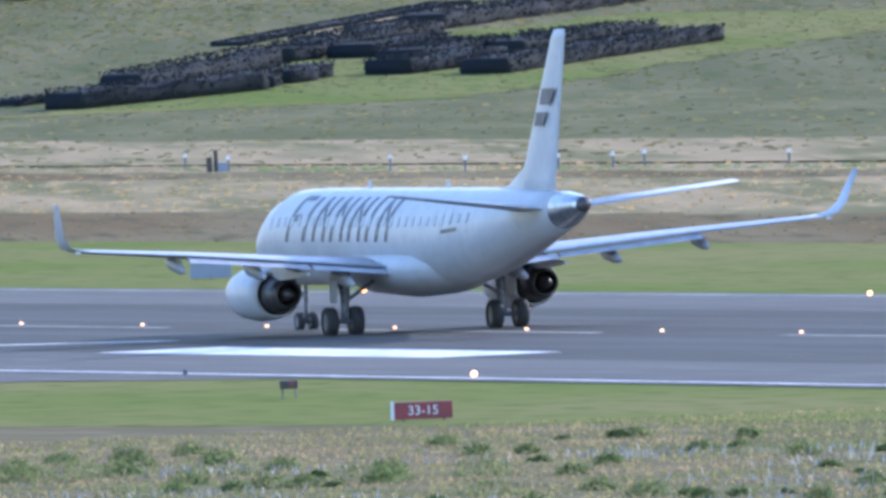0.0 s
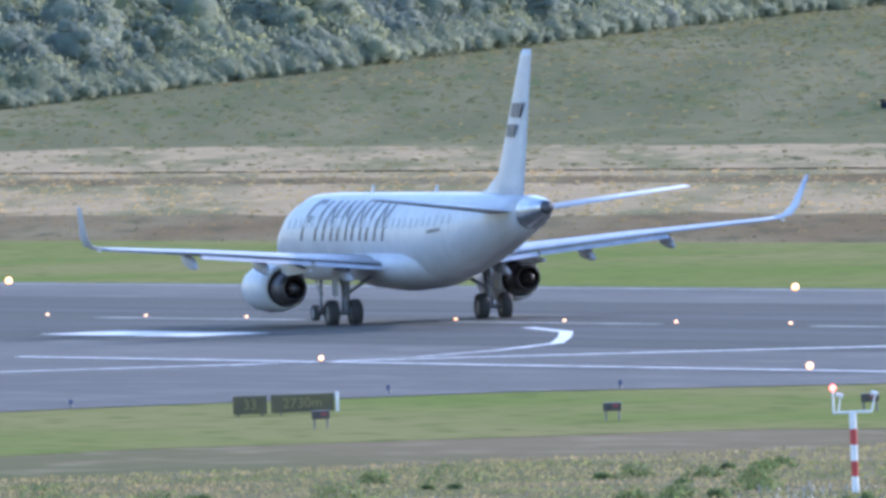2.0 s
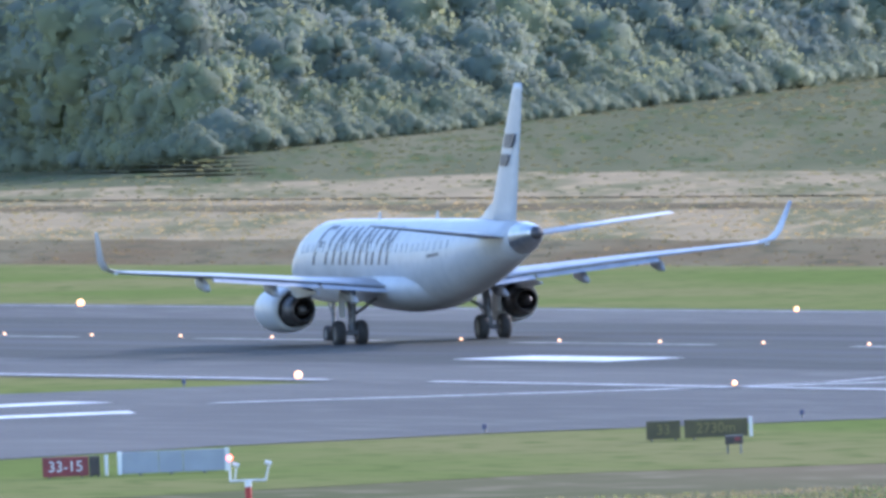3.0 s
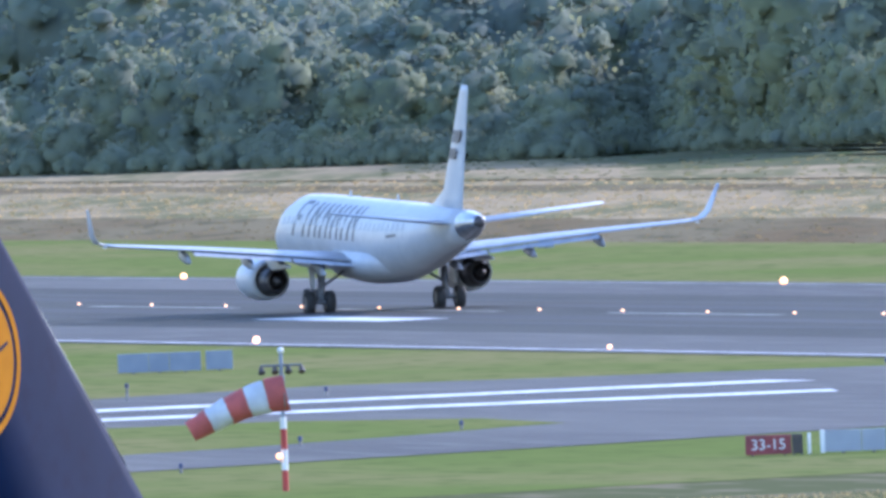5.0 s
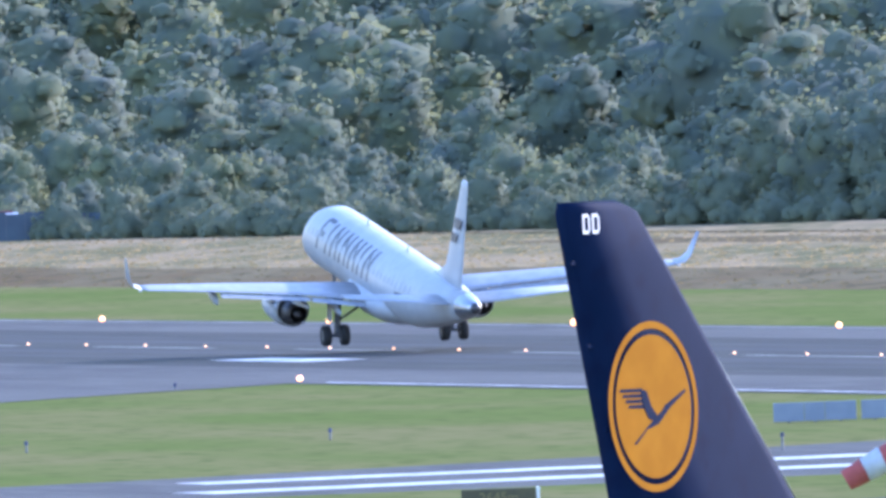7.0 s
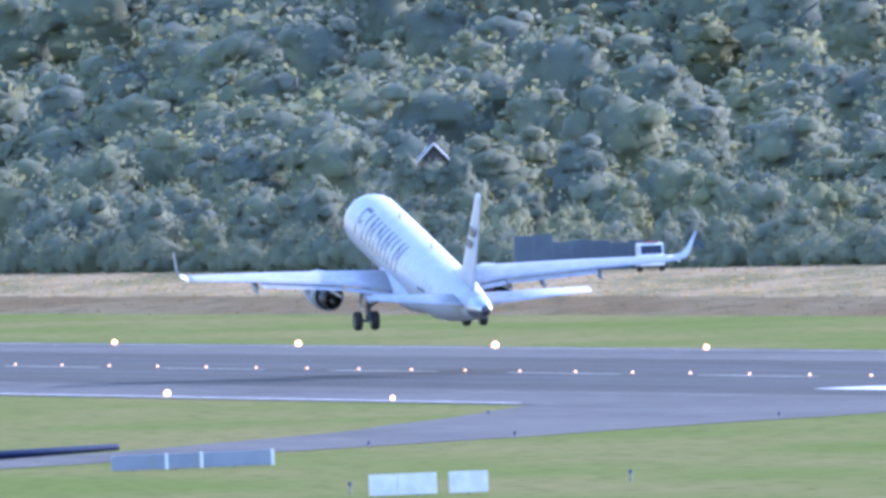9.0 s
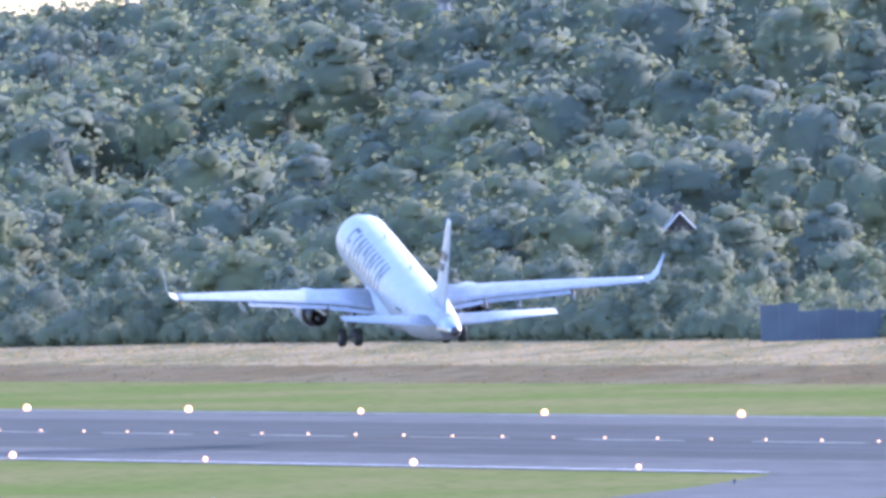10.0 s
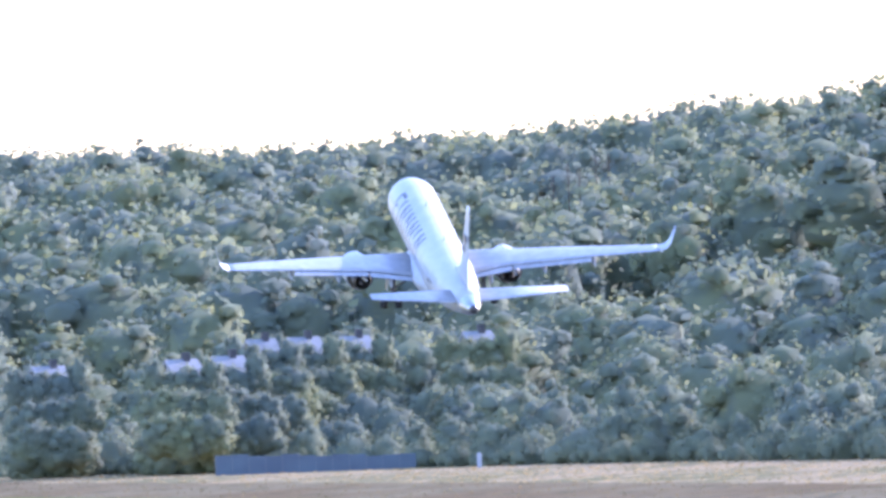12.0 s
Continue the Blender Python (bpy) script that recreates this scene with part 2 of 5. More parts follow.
def sheet(name, points, z, material, label="", kind="structure"):
    bm = bmesh.new()
    bm.faces.new([bm.verts.new((x, y, z)) for x, y in points])
    bm.normal_update()
    bmesh.ops.triangulate(bm, faces=bm.faces)
    bm.normal_update()
    for f in bm.faces:
        if f.normal.z < 0:
            f.normal_flip()
    me = bpy.data.meshes.new(name)
    bm.to_mesh(me)
    bm.free()
    me.materials.append(material)
    return tagged(new(name, me), label, kind=kind)


def drape(ob, lift):
    """Lay a level sheet on the climbing slope."""
    for v in ob.data.vertices:
        x, y, z = climb(v.co.x, v.co.y)
        v.co = (x, y, z + lift)
    return ob


def wavy(points, amount, step=6.0, seed=0):
    """The outline with small wanderings, as a grown edge has."""
    out = []
    for (x0, y0), (x1, y1) in zip(points, points[1:] + points[:1]):
        k = max(1, int(math.hypot(x1 - x0, y1 - y0) / step))
        for i in range(k):
            x, y = x0 + (x1 - x0) * i / k, y0 + (y1 - y0) * i / k
            v = noise.noise_vector((x * 0.11 + seed, y * 0.11, seed))
            out.append((x + amount * v.x, y + amount * 3 * v.y))
    return out


# ---------- ground ----------
EDGE = [(1500, 4800), (1155, 3816), (846, 2977), (732, 2651), (623, 2345), (545, 2140), (512, 2085), (486, 2115), (462, 2190),
        (453, 2280), (452, 2420), (448, 2540), (425, 2640), (395, 2800), (300, 3300), (200, 4800)]


def inside_woods(x, y):
    """Metres behind the woods' edge, seen from the terrace; negative in front of it."""
    b, d = math.atan2(x, y), math.hypot(x, y)
    best = None
    for (x0, y0), (x1, y1) in zip(EDGE, EDGE[1:]):
        b0, b1 = math.atan2(x0, y0), math.atan2(x1, y1)
        if min(b0, b1) <= b <= max(b0, b1) and b0 != b1:
            f = (b - b0) / (b1 - b0)
            e = math.hypot(x0, y0) * (1 - f) + math.hypot(x1, y1) * f
            best = d - e if best is None else max(best, d - e)
    return best if best is not None else -1.0


FOOT = 2000.0                        # where the grazed slope begins to climb, metres from the terrace


def climb(x, y):
    """A place on the level map, carried along its sight line up on to the grazed slope."""
    b, d = math.degrees(math.atan2(x, y)), math.hypot(x, y)
    g = min(1.0, max(0.0, (b - 13.85) / 0.6))
    k = 1 - 0.86 * g * g * (3 - 2 * g)
    if d <= FOOT or y <= 0 or k == 1:
        return x, y, 0.0
    e = FOOT + (d - FOOT) * k
    return x * e / d, y * e / d, EYE[2] * (1 - e / d)


def slope_height(b, e):
    """Height of the slope at a bearing in degrees, e metres from the terrace."""
    g = min(1.0, max(0.0, (b - 13.85) / 0.6))
    k = 1 - 0.86 * g * g * (3 - 2 * g)
    return 0.0 if e <= FOOT else EYE[2] * (1 - e / (FOOT + (e - FOOT) / k))


def land(x, y):
    """Height of the ground: flat but for the wooded rise."""
    w = inside_woods(x, y)
    if w <= 0:
        return 0.0
    b = math.degrees(math.atan2(x, y))
    w *= 1.0 if b < 13.0 else max(0.05, 1 - (b - 13.0) / 0.8)
    top = 25.1 + 6.8 * min(1, max(0, (b - 9.6) / 1.3)) ** 1.6
    return top * (1 - math.cos(math.pi * min(1, w / 700))) / 2


def build_ground():
    bm = bmesh.new()
    xs = [-2500, -600, 0] + [100 + 40 * i for i in range(8)] + [420 + 10 * i for i in range(30)] + [720 + 40 * i for i in range(30)] + [2200, 3200]
    ys = [-1500, 0, 500, 1000, 1500] + [1900 + 20 * i for i in range(30)] + [2500 + 60 * i for i in range(39)] + [4850]
    def spot(x, y):
        cx, cy, cz = climb(x, y)
        return cx, cy, cz + land(x, y)
    g = [[bm.verts.new(spot(x, y)) for x in xs] for y in ys]
    for a, b in zip(g, g[1:]):
        for i in range(len(xs) - 1):
            bm.faces.new((a[i], a[i + 1], b[i + 1], b[i]))
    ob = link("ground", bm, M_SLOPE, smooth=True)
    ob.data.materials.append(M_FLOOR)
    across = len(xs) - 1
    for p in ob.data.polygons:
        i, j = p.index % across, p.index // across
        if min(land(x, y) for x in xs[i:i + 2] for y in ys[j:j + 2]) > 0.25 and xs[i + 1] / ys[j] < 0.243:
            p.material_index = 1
    tagged(ob, "wide dull green grazed land reaching the horizon", kind="structure")


build_ground()
sheet("rough_field", wavy([(60, 500), (262, 500), (262, 760), (252, 800), (244, 838), (228, 850), (205, 842), (190, 838), (60, 790)], 1.2, 5, 3), 0.02, M_ROUGH, "rough dry meadow with weeds and seed heads")
sheet("mown_verge", [(273, 480), (273, 1950), (60, 1950), (60, 780), (190, 830), (228, 846), (244, 834), (252, 796), (262, 756), (263, 480)], 0.03, M_MOWN, "short mown green grass beside the runway")
sheet("far_mown_verge", wavy([(328, 480), (328, 3400), (371, 3400), (371, 480)], 0.5, 14, 5), 0.03, M_MOWN, "short mown green grass beyond the runway")
sheet("brown_field", wavy([(368, 480), (368, 3300), (402, 3300), (402, 480)], 5.0, 10, 6), 0.02, M_BROWN, "brownish uncut meadow strip")
sheet("tan_field", wavy([(399, 480), (399, 3300), (468, 3300), (468, 480)], 6.0, 10, 7), 0.015, M_TAN, "dry tan uncut meadow strip")
sheet("brown_field", wavy([(446, 480), (446, 2040), (456, 2040), (456, 480)], 4.0, 8, 8), 0.025, M_BROWN, "brownish uncut meadow strip")
sheet("tan_field", wavy([(468, 1300), (468, 2180), (520, 2075), (500, 1300)], 3.0, 14, 9), 0.012, M_TAN, "dry tan uncut meadow strip")

# ---------- runway and taxiways ----------
RX0, RX1, RC = 272.0, 328.5, 300.4
sheet("runway", [(RX0, 300), (RX1, 300), (RX1, 3500), (RX0, 3500)], 0.06, M_SHOULDER, "grey asphalt runway with worn markings", "structure")
sheet("runway_centre_strip", [(RC - 16, 300), (RC + 16, 300), (RC + 16, 3500), (RC - 16, 3500)], 0.064, M_RUNWAY, "darker grooved asphalt along the runway's middle")
for off, w in ((-5.5, 2.6), (4.2, 2.4), (-9.5, 1.4), (9.0, 1.2)):
    sheet("tyre_streak", wavy([(RC + off, 700), (RC + off + w, 700), (RC + off + w, 1900), (RC + off, 1900)], 0.25, 30, off), 0.068, M_RUBBER, "dark tyre rubber streak on the asphalt")
sheet("taxiway_apron", wavy([(273, 878), (268, 897), (259, 914), (246, 919), (236, 917), (222, 906), (205, 894), (180, 884), (140, 872), (140, 1016), (205, 1026), (233, 1040), (248, 1052), (262, 1045), (273, 1040)], 0.2, 8, 1),
      0.05, M_SHOULDER, "grey asphalt taxiway joining the runway")
sheet("grass_island", wavy([(232, 949), (224, 938), (216, 928), (198, 913), (170, 902), (140, 893), (140, 984), (190, 984), (214, 980), (229, 977), (233, 965)], 0.3, 4, 2),
      0.054, M_MOWN, "mown grass island between two taxiways")
sheet("exit_taxiway", wavy([(274, 1378), (266, 1352), (262, 1338), (248, 1297), (232, 1262), (205, 1236), (150, 1205), (150, 1170), (205, 1206), (238, 1243), (250, 1258), (262, 1276), (274, 1290)], 0.3, 8, 4),
      0.05, M_SHOULDER, "grey asphalt exit taxiway joining the runway")


def ribbon(name, pts, width, material, label, z=0.072):
    """A painted line of that width along the points."""
    bm = bmesh.new()
    left, right = [], []
    for i, p in enumerate(pts):
        a, b = Vector(pts[max(0, i - 1)]), Vector(pts[min(len(pts) - 1, i + 1)])
        d = (b - a).normalized()
        nrm = Vector((-d.y, d.x)) * width / 2
        left.append(bm.verts.new((p[0] + nrm.x, p[1] + nrm.y, z)))
        right.append(bm.verts.new((p[0] - nrm.x, p[1] - nrm.y, z)))
    for i in range(len(pts) - 1):
        bm.faces.new((left[i], right[i], right[i + 1], left[i + 1]))
    return tagged(link(name, bm, material), label, kind="structure")


for x in (RX0 + 1.2, RX1 - 1.6):
    for y0, y1 in ((300, 1030), (1045, 1285), (1380, 3400)):
        if x < 300 or y0 == 300:
            ribbon("edge_line", [(x, y0), (x, y1 if x < 300 else 3400)], 0.45, M_PAINT if x < 300 else M_WORN, "white painted runway edge line")
for y in range(640, 2600, 50):
    ribbon("centre_dash", [(RC, y), (RC, y + 30)], 0.5, M_WORN, "worn white centreline dash")
for y, l, off, w in ((907, 38, 14.0, 4.4), (1060, 22, 11, 3.2), (1224, 24, 7.6, 3.2), (1367, 22, 9.4, 3.2), (760, 22, 11, 3.2)):
    ribbon("touchdown_bar", [(RC - off, y), (RC - off, y + l)], w, M_PAINT, "worn white painted touchdown bar")
arc = [(297, 1046), (294.5, 1032), (291, 1020), (287, 1007), (282, 997), (277, 990), (270, 989), (262, 997), (252, 1006), (240, 1013), (205, 1016), (150, 1012)]
ribbon("lead_in_line", arc[:7], 0.5, M_PAINT, "curved worn lead-in line")
ribbon("lead_in_line", [(292, 962), (284, 975), (277, 985), (269, 992), (258, 1003)], 1.2, M_PAINT, "curved worn lead-in line")
ribbon("taxiway_line", [(257, 1017), (243, 1016), (225, 1015), (210.7, 1015)], 6.0, M_PAINT, "broad white taxiway line")
ribbon("taxiway_line", [(252, 991), (237, 994), (221, 995), (206.4, 994)], 6.0, M_PAINT, "broad white taxiway line")


# ---------- runway lamps ----------
def edge_lamp(x, y, size):
    r = root("runway_edge_lamp", "glowing warm lamp on a short stalk beside the runway", "runway lamp", pose(x, y, 0.03), "runway edge lamps")
    b = bmesh.new()
    tube(b, (0, 0, 0), (0, 0, 0.05), 0.16, 0.14)
    tube(b, (0, 0, 0.05), (0, 0, 0.12), 0.035)
    part("stalk", b, M_BLACKBOX, r)
    b = bmesh.new()
    bmesh.ops.create_icosphere(b, subdivisions=2, radius=size, matrix=Matrix.Translation((0, 0, 0.10 + size * 0.5)))
    part("lens", b, M_LAMP, r, "glowing warm lens", True)
    return r


# lens radius grows down the row: the lamps' bloom is built into the size
for i in range(-1, 22):
    if i not in (8,):
        edge_lamp(273.6, 869.1 + 60.55 * i, 0.105 + 0.004 * i + 0.03 * math.sin(i * 2.7))
for i in range(-1, 22):
    edge_lamp(326.6, 1050.8 + 60.55 * i, 0.125 + 0.006 * i + 0.03 * math.sin(i * 1.9 + 1))
first = None
for i in range(70):
    if first is None:
        first = root("centreline_lamp", "small inset glowing lamp in the runway's centreline", "runway lamp", pose(RC + 0.6, 905, 0.064), "centreline lamps")
        b = bmesh.new()
        tube(b, (0, 0, 0), (0, 0, 0.035), 0.15, 0.11)
        part("housing", b, M_BLACKBOX, first)
        b = bmesh.new()
        bmesh.ops.create_icosphere(b, subdivisions=1, radius=0.075, matrix=Matrix.Translation((0, 0, 0.06)))
        part("lens", b, M_LAMPDIM, first, "small glowing lens", True)
    else:
        copy_thing(first, pose(RC + 0.6, 905 + 15 * i, 0.064))

# ---------- the departing airliner ----------
STATIONS = [(17.75, 2.55, 0.06, 0.06), (17.55, 2.56, 0.32, 0.30), (17.1, 2.60, 0.62, 0.60), (16.3, 2.74, 0.98, 0.95), (15.3, 2.95, 1.26, 1.28),
            (14.2, 3.14, 1.43, 1.52), (12.8, 3.27, 1.50, 1.66), (10.0, 3.30, 1.505, 1.68), (0.0, 3.30, 1.505, 1.68), (-4.5, 3.30, 1.505, 1.68),
            (-7.0, 3.38, 1.47, 1.60), (-9.5, 3.56, 1.34, 1.40), (-12.0, 3.78, 1.12, 1.15), (-14.5, 4.02, 0.86, 0.86), (-16.4, 4.20, 0.64, 0.62)]


def body_at(y):
    for (y1, z1, a1, b1), (y0, z0, a0, b0) in zip(STATIONS, STATIONS[1:]):
        if y0 <= y <= y1:
            f = (y - y0) / (y1 - y0)
            return z0 + f * (z1 - z0), a0 + f * (a1 - a0), b0 + f * (b1 - b0)
    return STATIONS[-1][1:]


def skin(side, y, deg, lift=0.012):
    zc, a, b = body_at(y)
    t = radians(deg)
    return (side * (a + lift) * math.cos(t), y, zc + (b + lift) * math.sin(t))


def stroke(bm, side, y0, d0, y1, d1, w):
    """A painted band on the skin, from (y0, d0) to (y1, d1) in metres along and degrees up."""
    k = 6
    prev = None
    for i in range(k + 1):
        f = i / k
        y, d = y0 + (y1 - y0) * f, d0 + (d1 - d0) * f
        cur = (bm.verts.new(skin(side, y + w / 2, d)), bm.verts.new(skin(side, y - w / 2, d)))
        if prev:
            bm.faces.new((prev[0], prev[1], cur[1], cur[0]))
        prev = cur


def flying_surface(bm, sections, vertical=False, side=1):
    """sections: span, leading edge y, height (or x), chord, thickness."""
    rings = []
    for s, le, h, c, t in sections:
        r = []
        for f, up in aerofoil(c, t):
            r.append((up + h, le - f, s) if vertical else (side * s, le - f, h + up))
        rings.append(r)
    loft(bm, rings)


WINGS = {}


def airliner():
    plane = root("airliner", "white twin-engined jet airliner with dark slanted markings taking off", "airliner")
    b = bmesh.new()
    loft(b, [ring_y(*s, n=40) for s in STATIONS])
    body = part("fuselage", b, M_WHITE, plane, "white painted fuselage", True)
    b = bmesh.new()
    loft(b, [ring_y(-16.35, 4.2, 0.66, 0.64), ring_y(-16.5, 4.21, 0.655, 0.63), ring_y(-17.4, 4.30, 0.50, 0.47), ring_y(-18.0, 4.36, 0.36, 0.34), ring_y(-18.3, 4.39, 0.26, 0.26)])
    cone = part("tail_cone", b, M_METAL, plane, "bare metal tail cone", True)
    b = bmesh.new()
    tube(b, (0, -18.2, 4.39), (0, -18.45, 4.40), 0.27, 0.24, 20)
    part("exhaust_pipe", b, M_DARKMETAL, cone, "dark auxiliary exhaust", True)
    b = bmesh.new()
    loft(b, [ring_y(5.6, 2.4, 0.3, 0.3), ring_y(5.0, 2.3, 1.2, 0.72), ring_y(3.5, 2.2, 1.72, 0.86), ring_y(0, 2.15, 1.85, 0.92), ring_y(-2.8, 2.2, 1.75, 0.86), ring_y(-4.6, 2.3, 1.25, 0.7), ring_y(-5.6, 2.4, 0.4, 0.3)])
    part("belly_fairing", b, M_WHITE, plane, smooth=True)
    # wings
    for s in (-1, 1):
        b = bmesh.new()
        flying_surface(b, [(1.2, 4.4, 2.28, 5.9, 0.75), (4.3, 2.65, 2.60, 3.85, 0.46), (8.5, 0.35, 3.0, 2.75, 0.30), (12.9, -2.0, 3.34, 1.70, 0.18), (13.4, -2.3, 3.40, 1.5, 0.15)], side=s)
        wing = part("wing", b, M_WING, plane, "pale grey wing", True)
        WINGS[s] = wing
        b = bmesh.new()
        flying_surface(b, [(13.35, -2.3, 3.40, 1.5, 0.15), (13.75, -2.6, 3.52, 1.35, 0.13), (14.0, -3.0, 3.85, 1.1, 0.10), (14.33, -4.0, 5.0, 0.55, 0.05)], side=s)
        part("winglet", b, M_WHITE, wing, "white upturned winglet", True)
        b = bmesh.new()
        for x0, x1, y0, y1, z0, z1, c in ((1.7, 4.4, -1.15, -1.0, 2.24, 2.52, 0.9), (4.5, 9.2, -1.0, -2.35, 2.54, 2.98, 0.75)):
            loft(b, [[(s * x, y, z), (s * x, y - 0.25 * c, z + 0.02), (s * x, y - c * 0.75, z - 0.15), (s * x, y - 0.4 * c, z - 0.13), (s * x, y - 0.1 * c, z - 0.08)] for x, y, z in ((x0, y0, z0), (x1, y1, z1))])
        part("flap", b, M_WING, wing, "lowered trailing flap", False)
        for x, y, z, l in ((3.1, -0.4, 2.15, 2.6), (6.4, -0.9, 2.55, 2.3), (9.4, -1.6, 2.88, 2.0)):
            b = bmesh.new()
            loft(b, [ring_y(y + l * 0.45, z + 0.02, 0.05, 0.06, 12, s * x), ring_y(y + l * 0.2, z - 0.08, 0.15, 0.22, 12, s * x), ring_y(y - l * 0.25, z - 0.2, 0.15, 0.25, 12, s * x), ring_y(y - l * 0.6, z - 0.36, 0.04, 0.08, 12, s * x)])
            part("flap_fairing", b, M_WING, wing, smooth=True)
        b = bmesh.new()
        box(b, (s * 13.45, -3.75, 3.34), (0.16, 0.12, 0.08), bevel=0.02)
        part("navigation_light", b, M_SIGNWHITE, wing)
        # engine
        ex, ez = s * 4.62, 1.52
        b = bmesh.new()
        loft(b, [ring_y(y + 0.9, ez, r, r, 32, ex) for y, r in ((3.4, 0.60), (4.45, 0.64), (4.72, 0.72), (4.66, 0.80), (4.2, 0.88), (3.2, 0.93), (2.0, 0.90), (1.1, 0.80), (1.12, 0.72), (1.6, 0.72))], cap=False)
        nac = part("nacelle", b, M_WHITE, plane, "white engine nacelle", True)
        b = bmesh.new()
        loft(b, [ring_y(y + 0.9, ez, r, r, 28, ex) for y, r in ((2.2, 0.70), (1.15, 0.66), (0.55, 0.56), (-0.15, 0.45), (-0.12, 0.40), (0.6, 0.36))], cap=False)
        part("core_nozzle", b, M_DARKMETAL, nac, "dark heat-stained nozzle", True)
        b = bmesh.new()
        loft(b, [ring_y(y + 0.9, ez, r, r, 20, ex) for y, r in ((0.6, 0.36), (0.0, 0.26), (-0.6, 0.05))])
        part("exhaust_plug", b, M_DARKMETAL, nac, smooth=True)
        b = bmesh.new()
        loft(b, [ring_y(y + 0.9, ez, r, r, 24, ex) for y, r in ((3.42, 0.62), (3.4, 0.25), (3.9, 0.05))])
        part("fan", b, M_DARKMETAL, nac, smooth=True)
        b = bmesh.new()
        loft(b, [[(ex + w, y, z0), (ex - w, y, z0), (ex - w, y, z1), (ex + w, y, z1)] for y, w, z0, z1 in ((4.7, 0.05, 2.2, 2.45), (3.4, 0.16, 2.2, 2.68), (1.2, 0.18, 2.0, 2.5), (-0.6, 0.12, 2.1, 2.3), (-1.6, 0.04, 2.15, 2.25))])
        part("pylon", b, M_WHITE, plane)
        # tailplane
        b = bmesh.new()
        flying_surface(b, [(0.4, -12.6, 4.22, 3.3, 0.30), (6.04, -15.5, 4.92, 1.45, 0.13)], side=s)
        part("tailplane", b, M_WING, plane, "pale grey tailplane", True)
        # main gear
        b = bmesh.new()
        tube(b, (s * 2.85, 0.1, 0.45), (s * 2.75, 0.2, 2.4), 0.16)
        tube(b, (s * 2.82, 0.1, 1.2), (s * 1.5, 0.3, 2.0), 0.065)
        tube(b, (s * 2.85, 0.1, 1.0), (s * 2.8, 1.1, 2.2), 0.06)
        tube(b, (s * 2.42, 0, 0.52), (s * 3.48, 0, 0.52), 0.09)
        gear = part("main_gear_leg", b, M_GEAR, plane)
        b = bmesh.new()
        box(b, (s * 3.2, 0.15, 1.65), (0.04, 0.9, 1.0), Matrix.Rotation(0, 4, "Y"), 0.015)
        part("gear_door", b, M_WHITE, gear, "white gear door")
        for wx in (2.50, 3.42):
            wheel(s * wx, 0.0, 0.52, 0.52, 0.20, gear)
    # nose gear
    b = bmesh.new()
    tube(b, (0, 13.83, 0.32), (0, 13.7, 2.0), 0.09)
    tube(b, (0, 13.8, 1.0), (0, 14.8, 1.9), 0.05)
    tube(b, (-0.28, 13.83, 0.32), (0.28, 13.83, 0.32), 0.06)
    gear = part("nose_gear_leg", b, M_GEAR, plane)
    for wx in (-0.25, 0.25):
        wheel(wx, 13.83, 0.34, 0.34, 0.12, gear)
    # fin
    b = bmesh.new()
    flying_surface(b, [(4.3, -10.8, 0, 4.35, 0.36), (5.3, -11.65, 0, 3.75, 0.34), (10.05, -15.55, 0, 1.5, 0.17), (10.32, -15.9, 0, 1.15, 0.12)], vertical=True)
    fin = part("fin", b, M_WHITE, plane, "tall white fin", True)
    b = bmesh.new()
    loft(b, [[(w, y, z), (-w, y, z), (-w * 0.3, y, z2), (w * 0.3, y, z2)] for y, w, z, z2 in ((-8.8, 0.02, 4.85, 4.90), (-10.2, 0.10, 4.7, 5.05), (-12.2, 0.15, 4.5, 5.7))])
    part("dorsal_fillet", b, M_WHITE, fin, smooth=False)
    for z0, z1, back0, length, lean in ((7.78, 8.32, 0.62, 1.45, 0.42), (7.05, 7.52, 0.58, 1.2, 0.36)):
        for s in (-1, 1):
            b = bmesh.new()
            def fx(z):
                return 0.18 - (z - 4.3) / 5.75 * 0.085 + 0.008
            def le(z):
                return -11.65 - (z - 5.3) / 4.75 * 3.9
            quad = [(z0, le(z0) - back0), (z0, le(z0) - back0 - length * 0.8), (z1, le(z1) - back0 - length + 0.1), (z1, le(z1) - back0 + 0.1)]
            pts = []
            for z, y in quad:
                pts.append(b.verts.new((s * fx(z), y, z)))
            b.faces.new(pts)
            part("fin_emblem", b, M_INK, fin, "dark slanted block emblem")
    # slanted dark blocks that stand for the big name, and the small line of print
    for s in (-1, 1):
        y = 10.9
        for k, form in enumerate(((1, 0), (1, 0), (1, 1), (1, 1), (1, 1), (1, 0), (1, 1))):
            b = bmesh.new()
            stroke(b, s, y, -4, y - 0.75, 56, 0.36)
            if form[1]:
                stroke(b, s, y - 1.15, -4, y - 1.75, 56, 0.34)
                stroke(b, s, y - 0.65, 50, y - 1.35, 10, 0.28)
            elif k == 0:
                stroke(b, s, y - 1.3, 50, y - 1.35, 59, 1.2)
                stroke(b, s, y - 1.0, 20, y - 1.05, 29, 0.8)
            y -= 2.05 if form[1] else (1.9 if k == 0 else 1.15)
            part("name_block", b, M_INK, body, "dark slanted paint blocks")
        b = bmesh.new()
        stroke(b, s, -7.6, 3, -7.6, 8, 1.6)
        part("print_bar", b, M_INK, body, "small dark bar of print")
    # cabin windows
    win = None
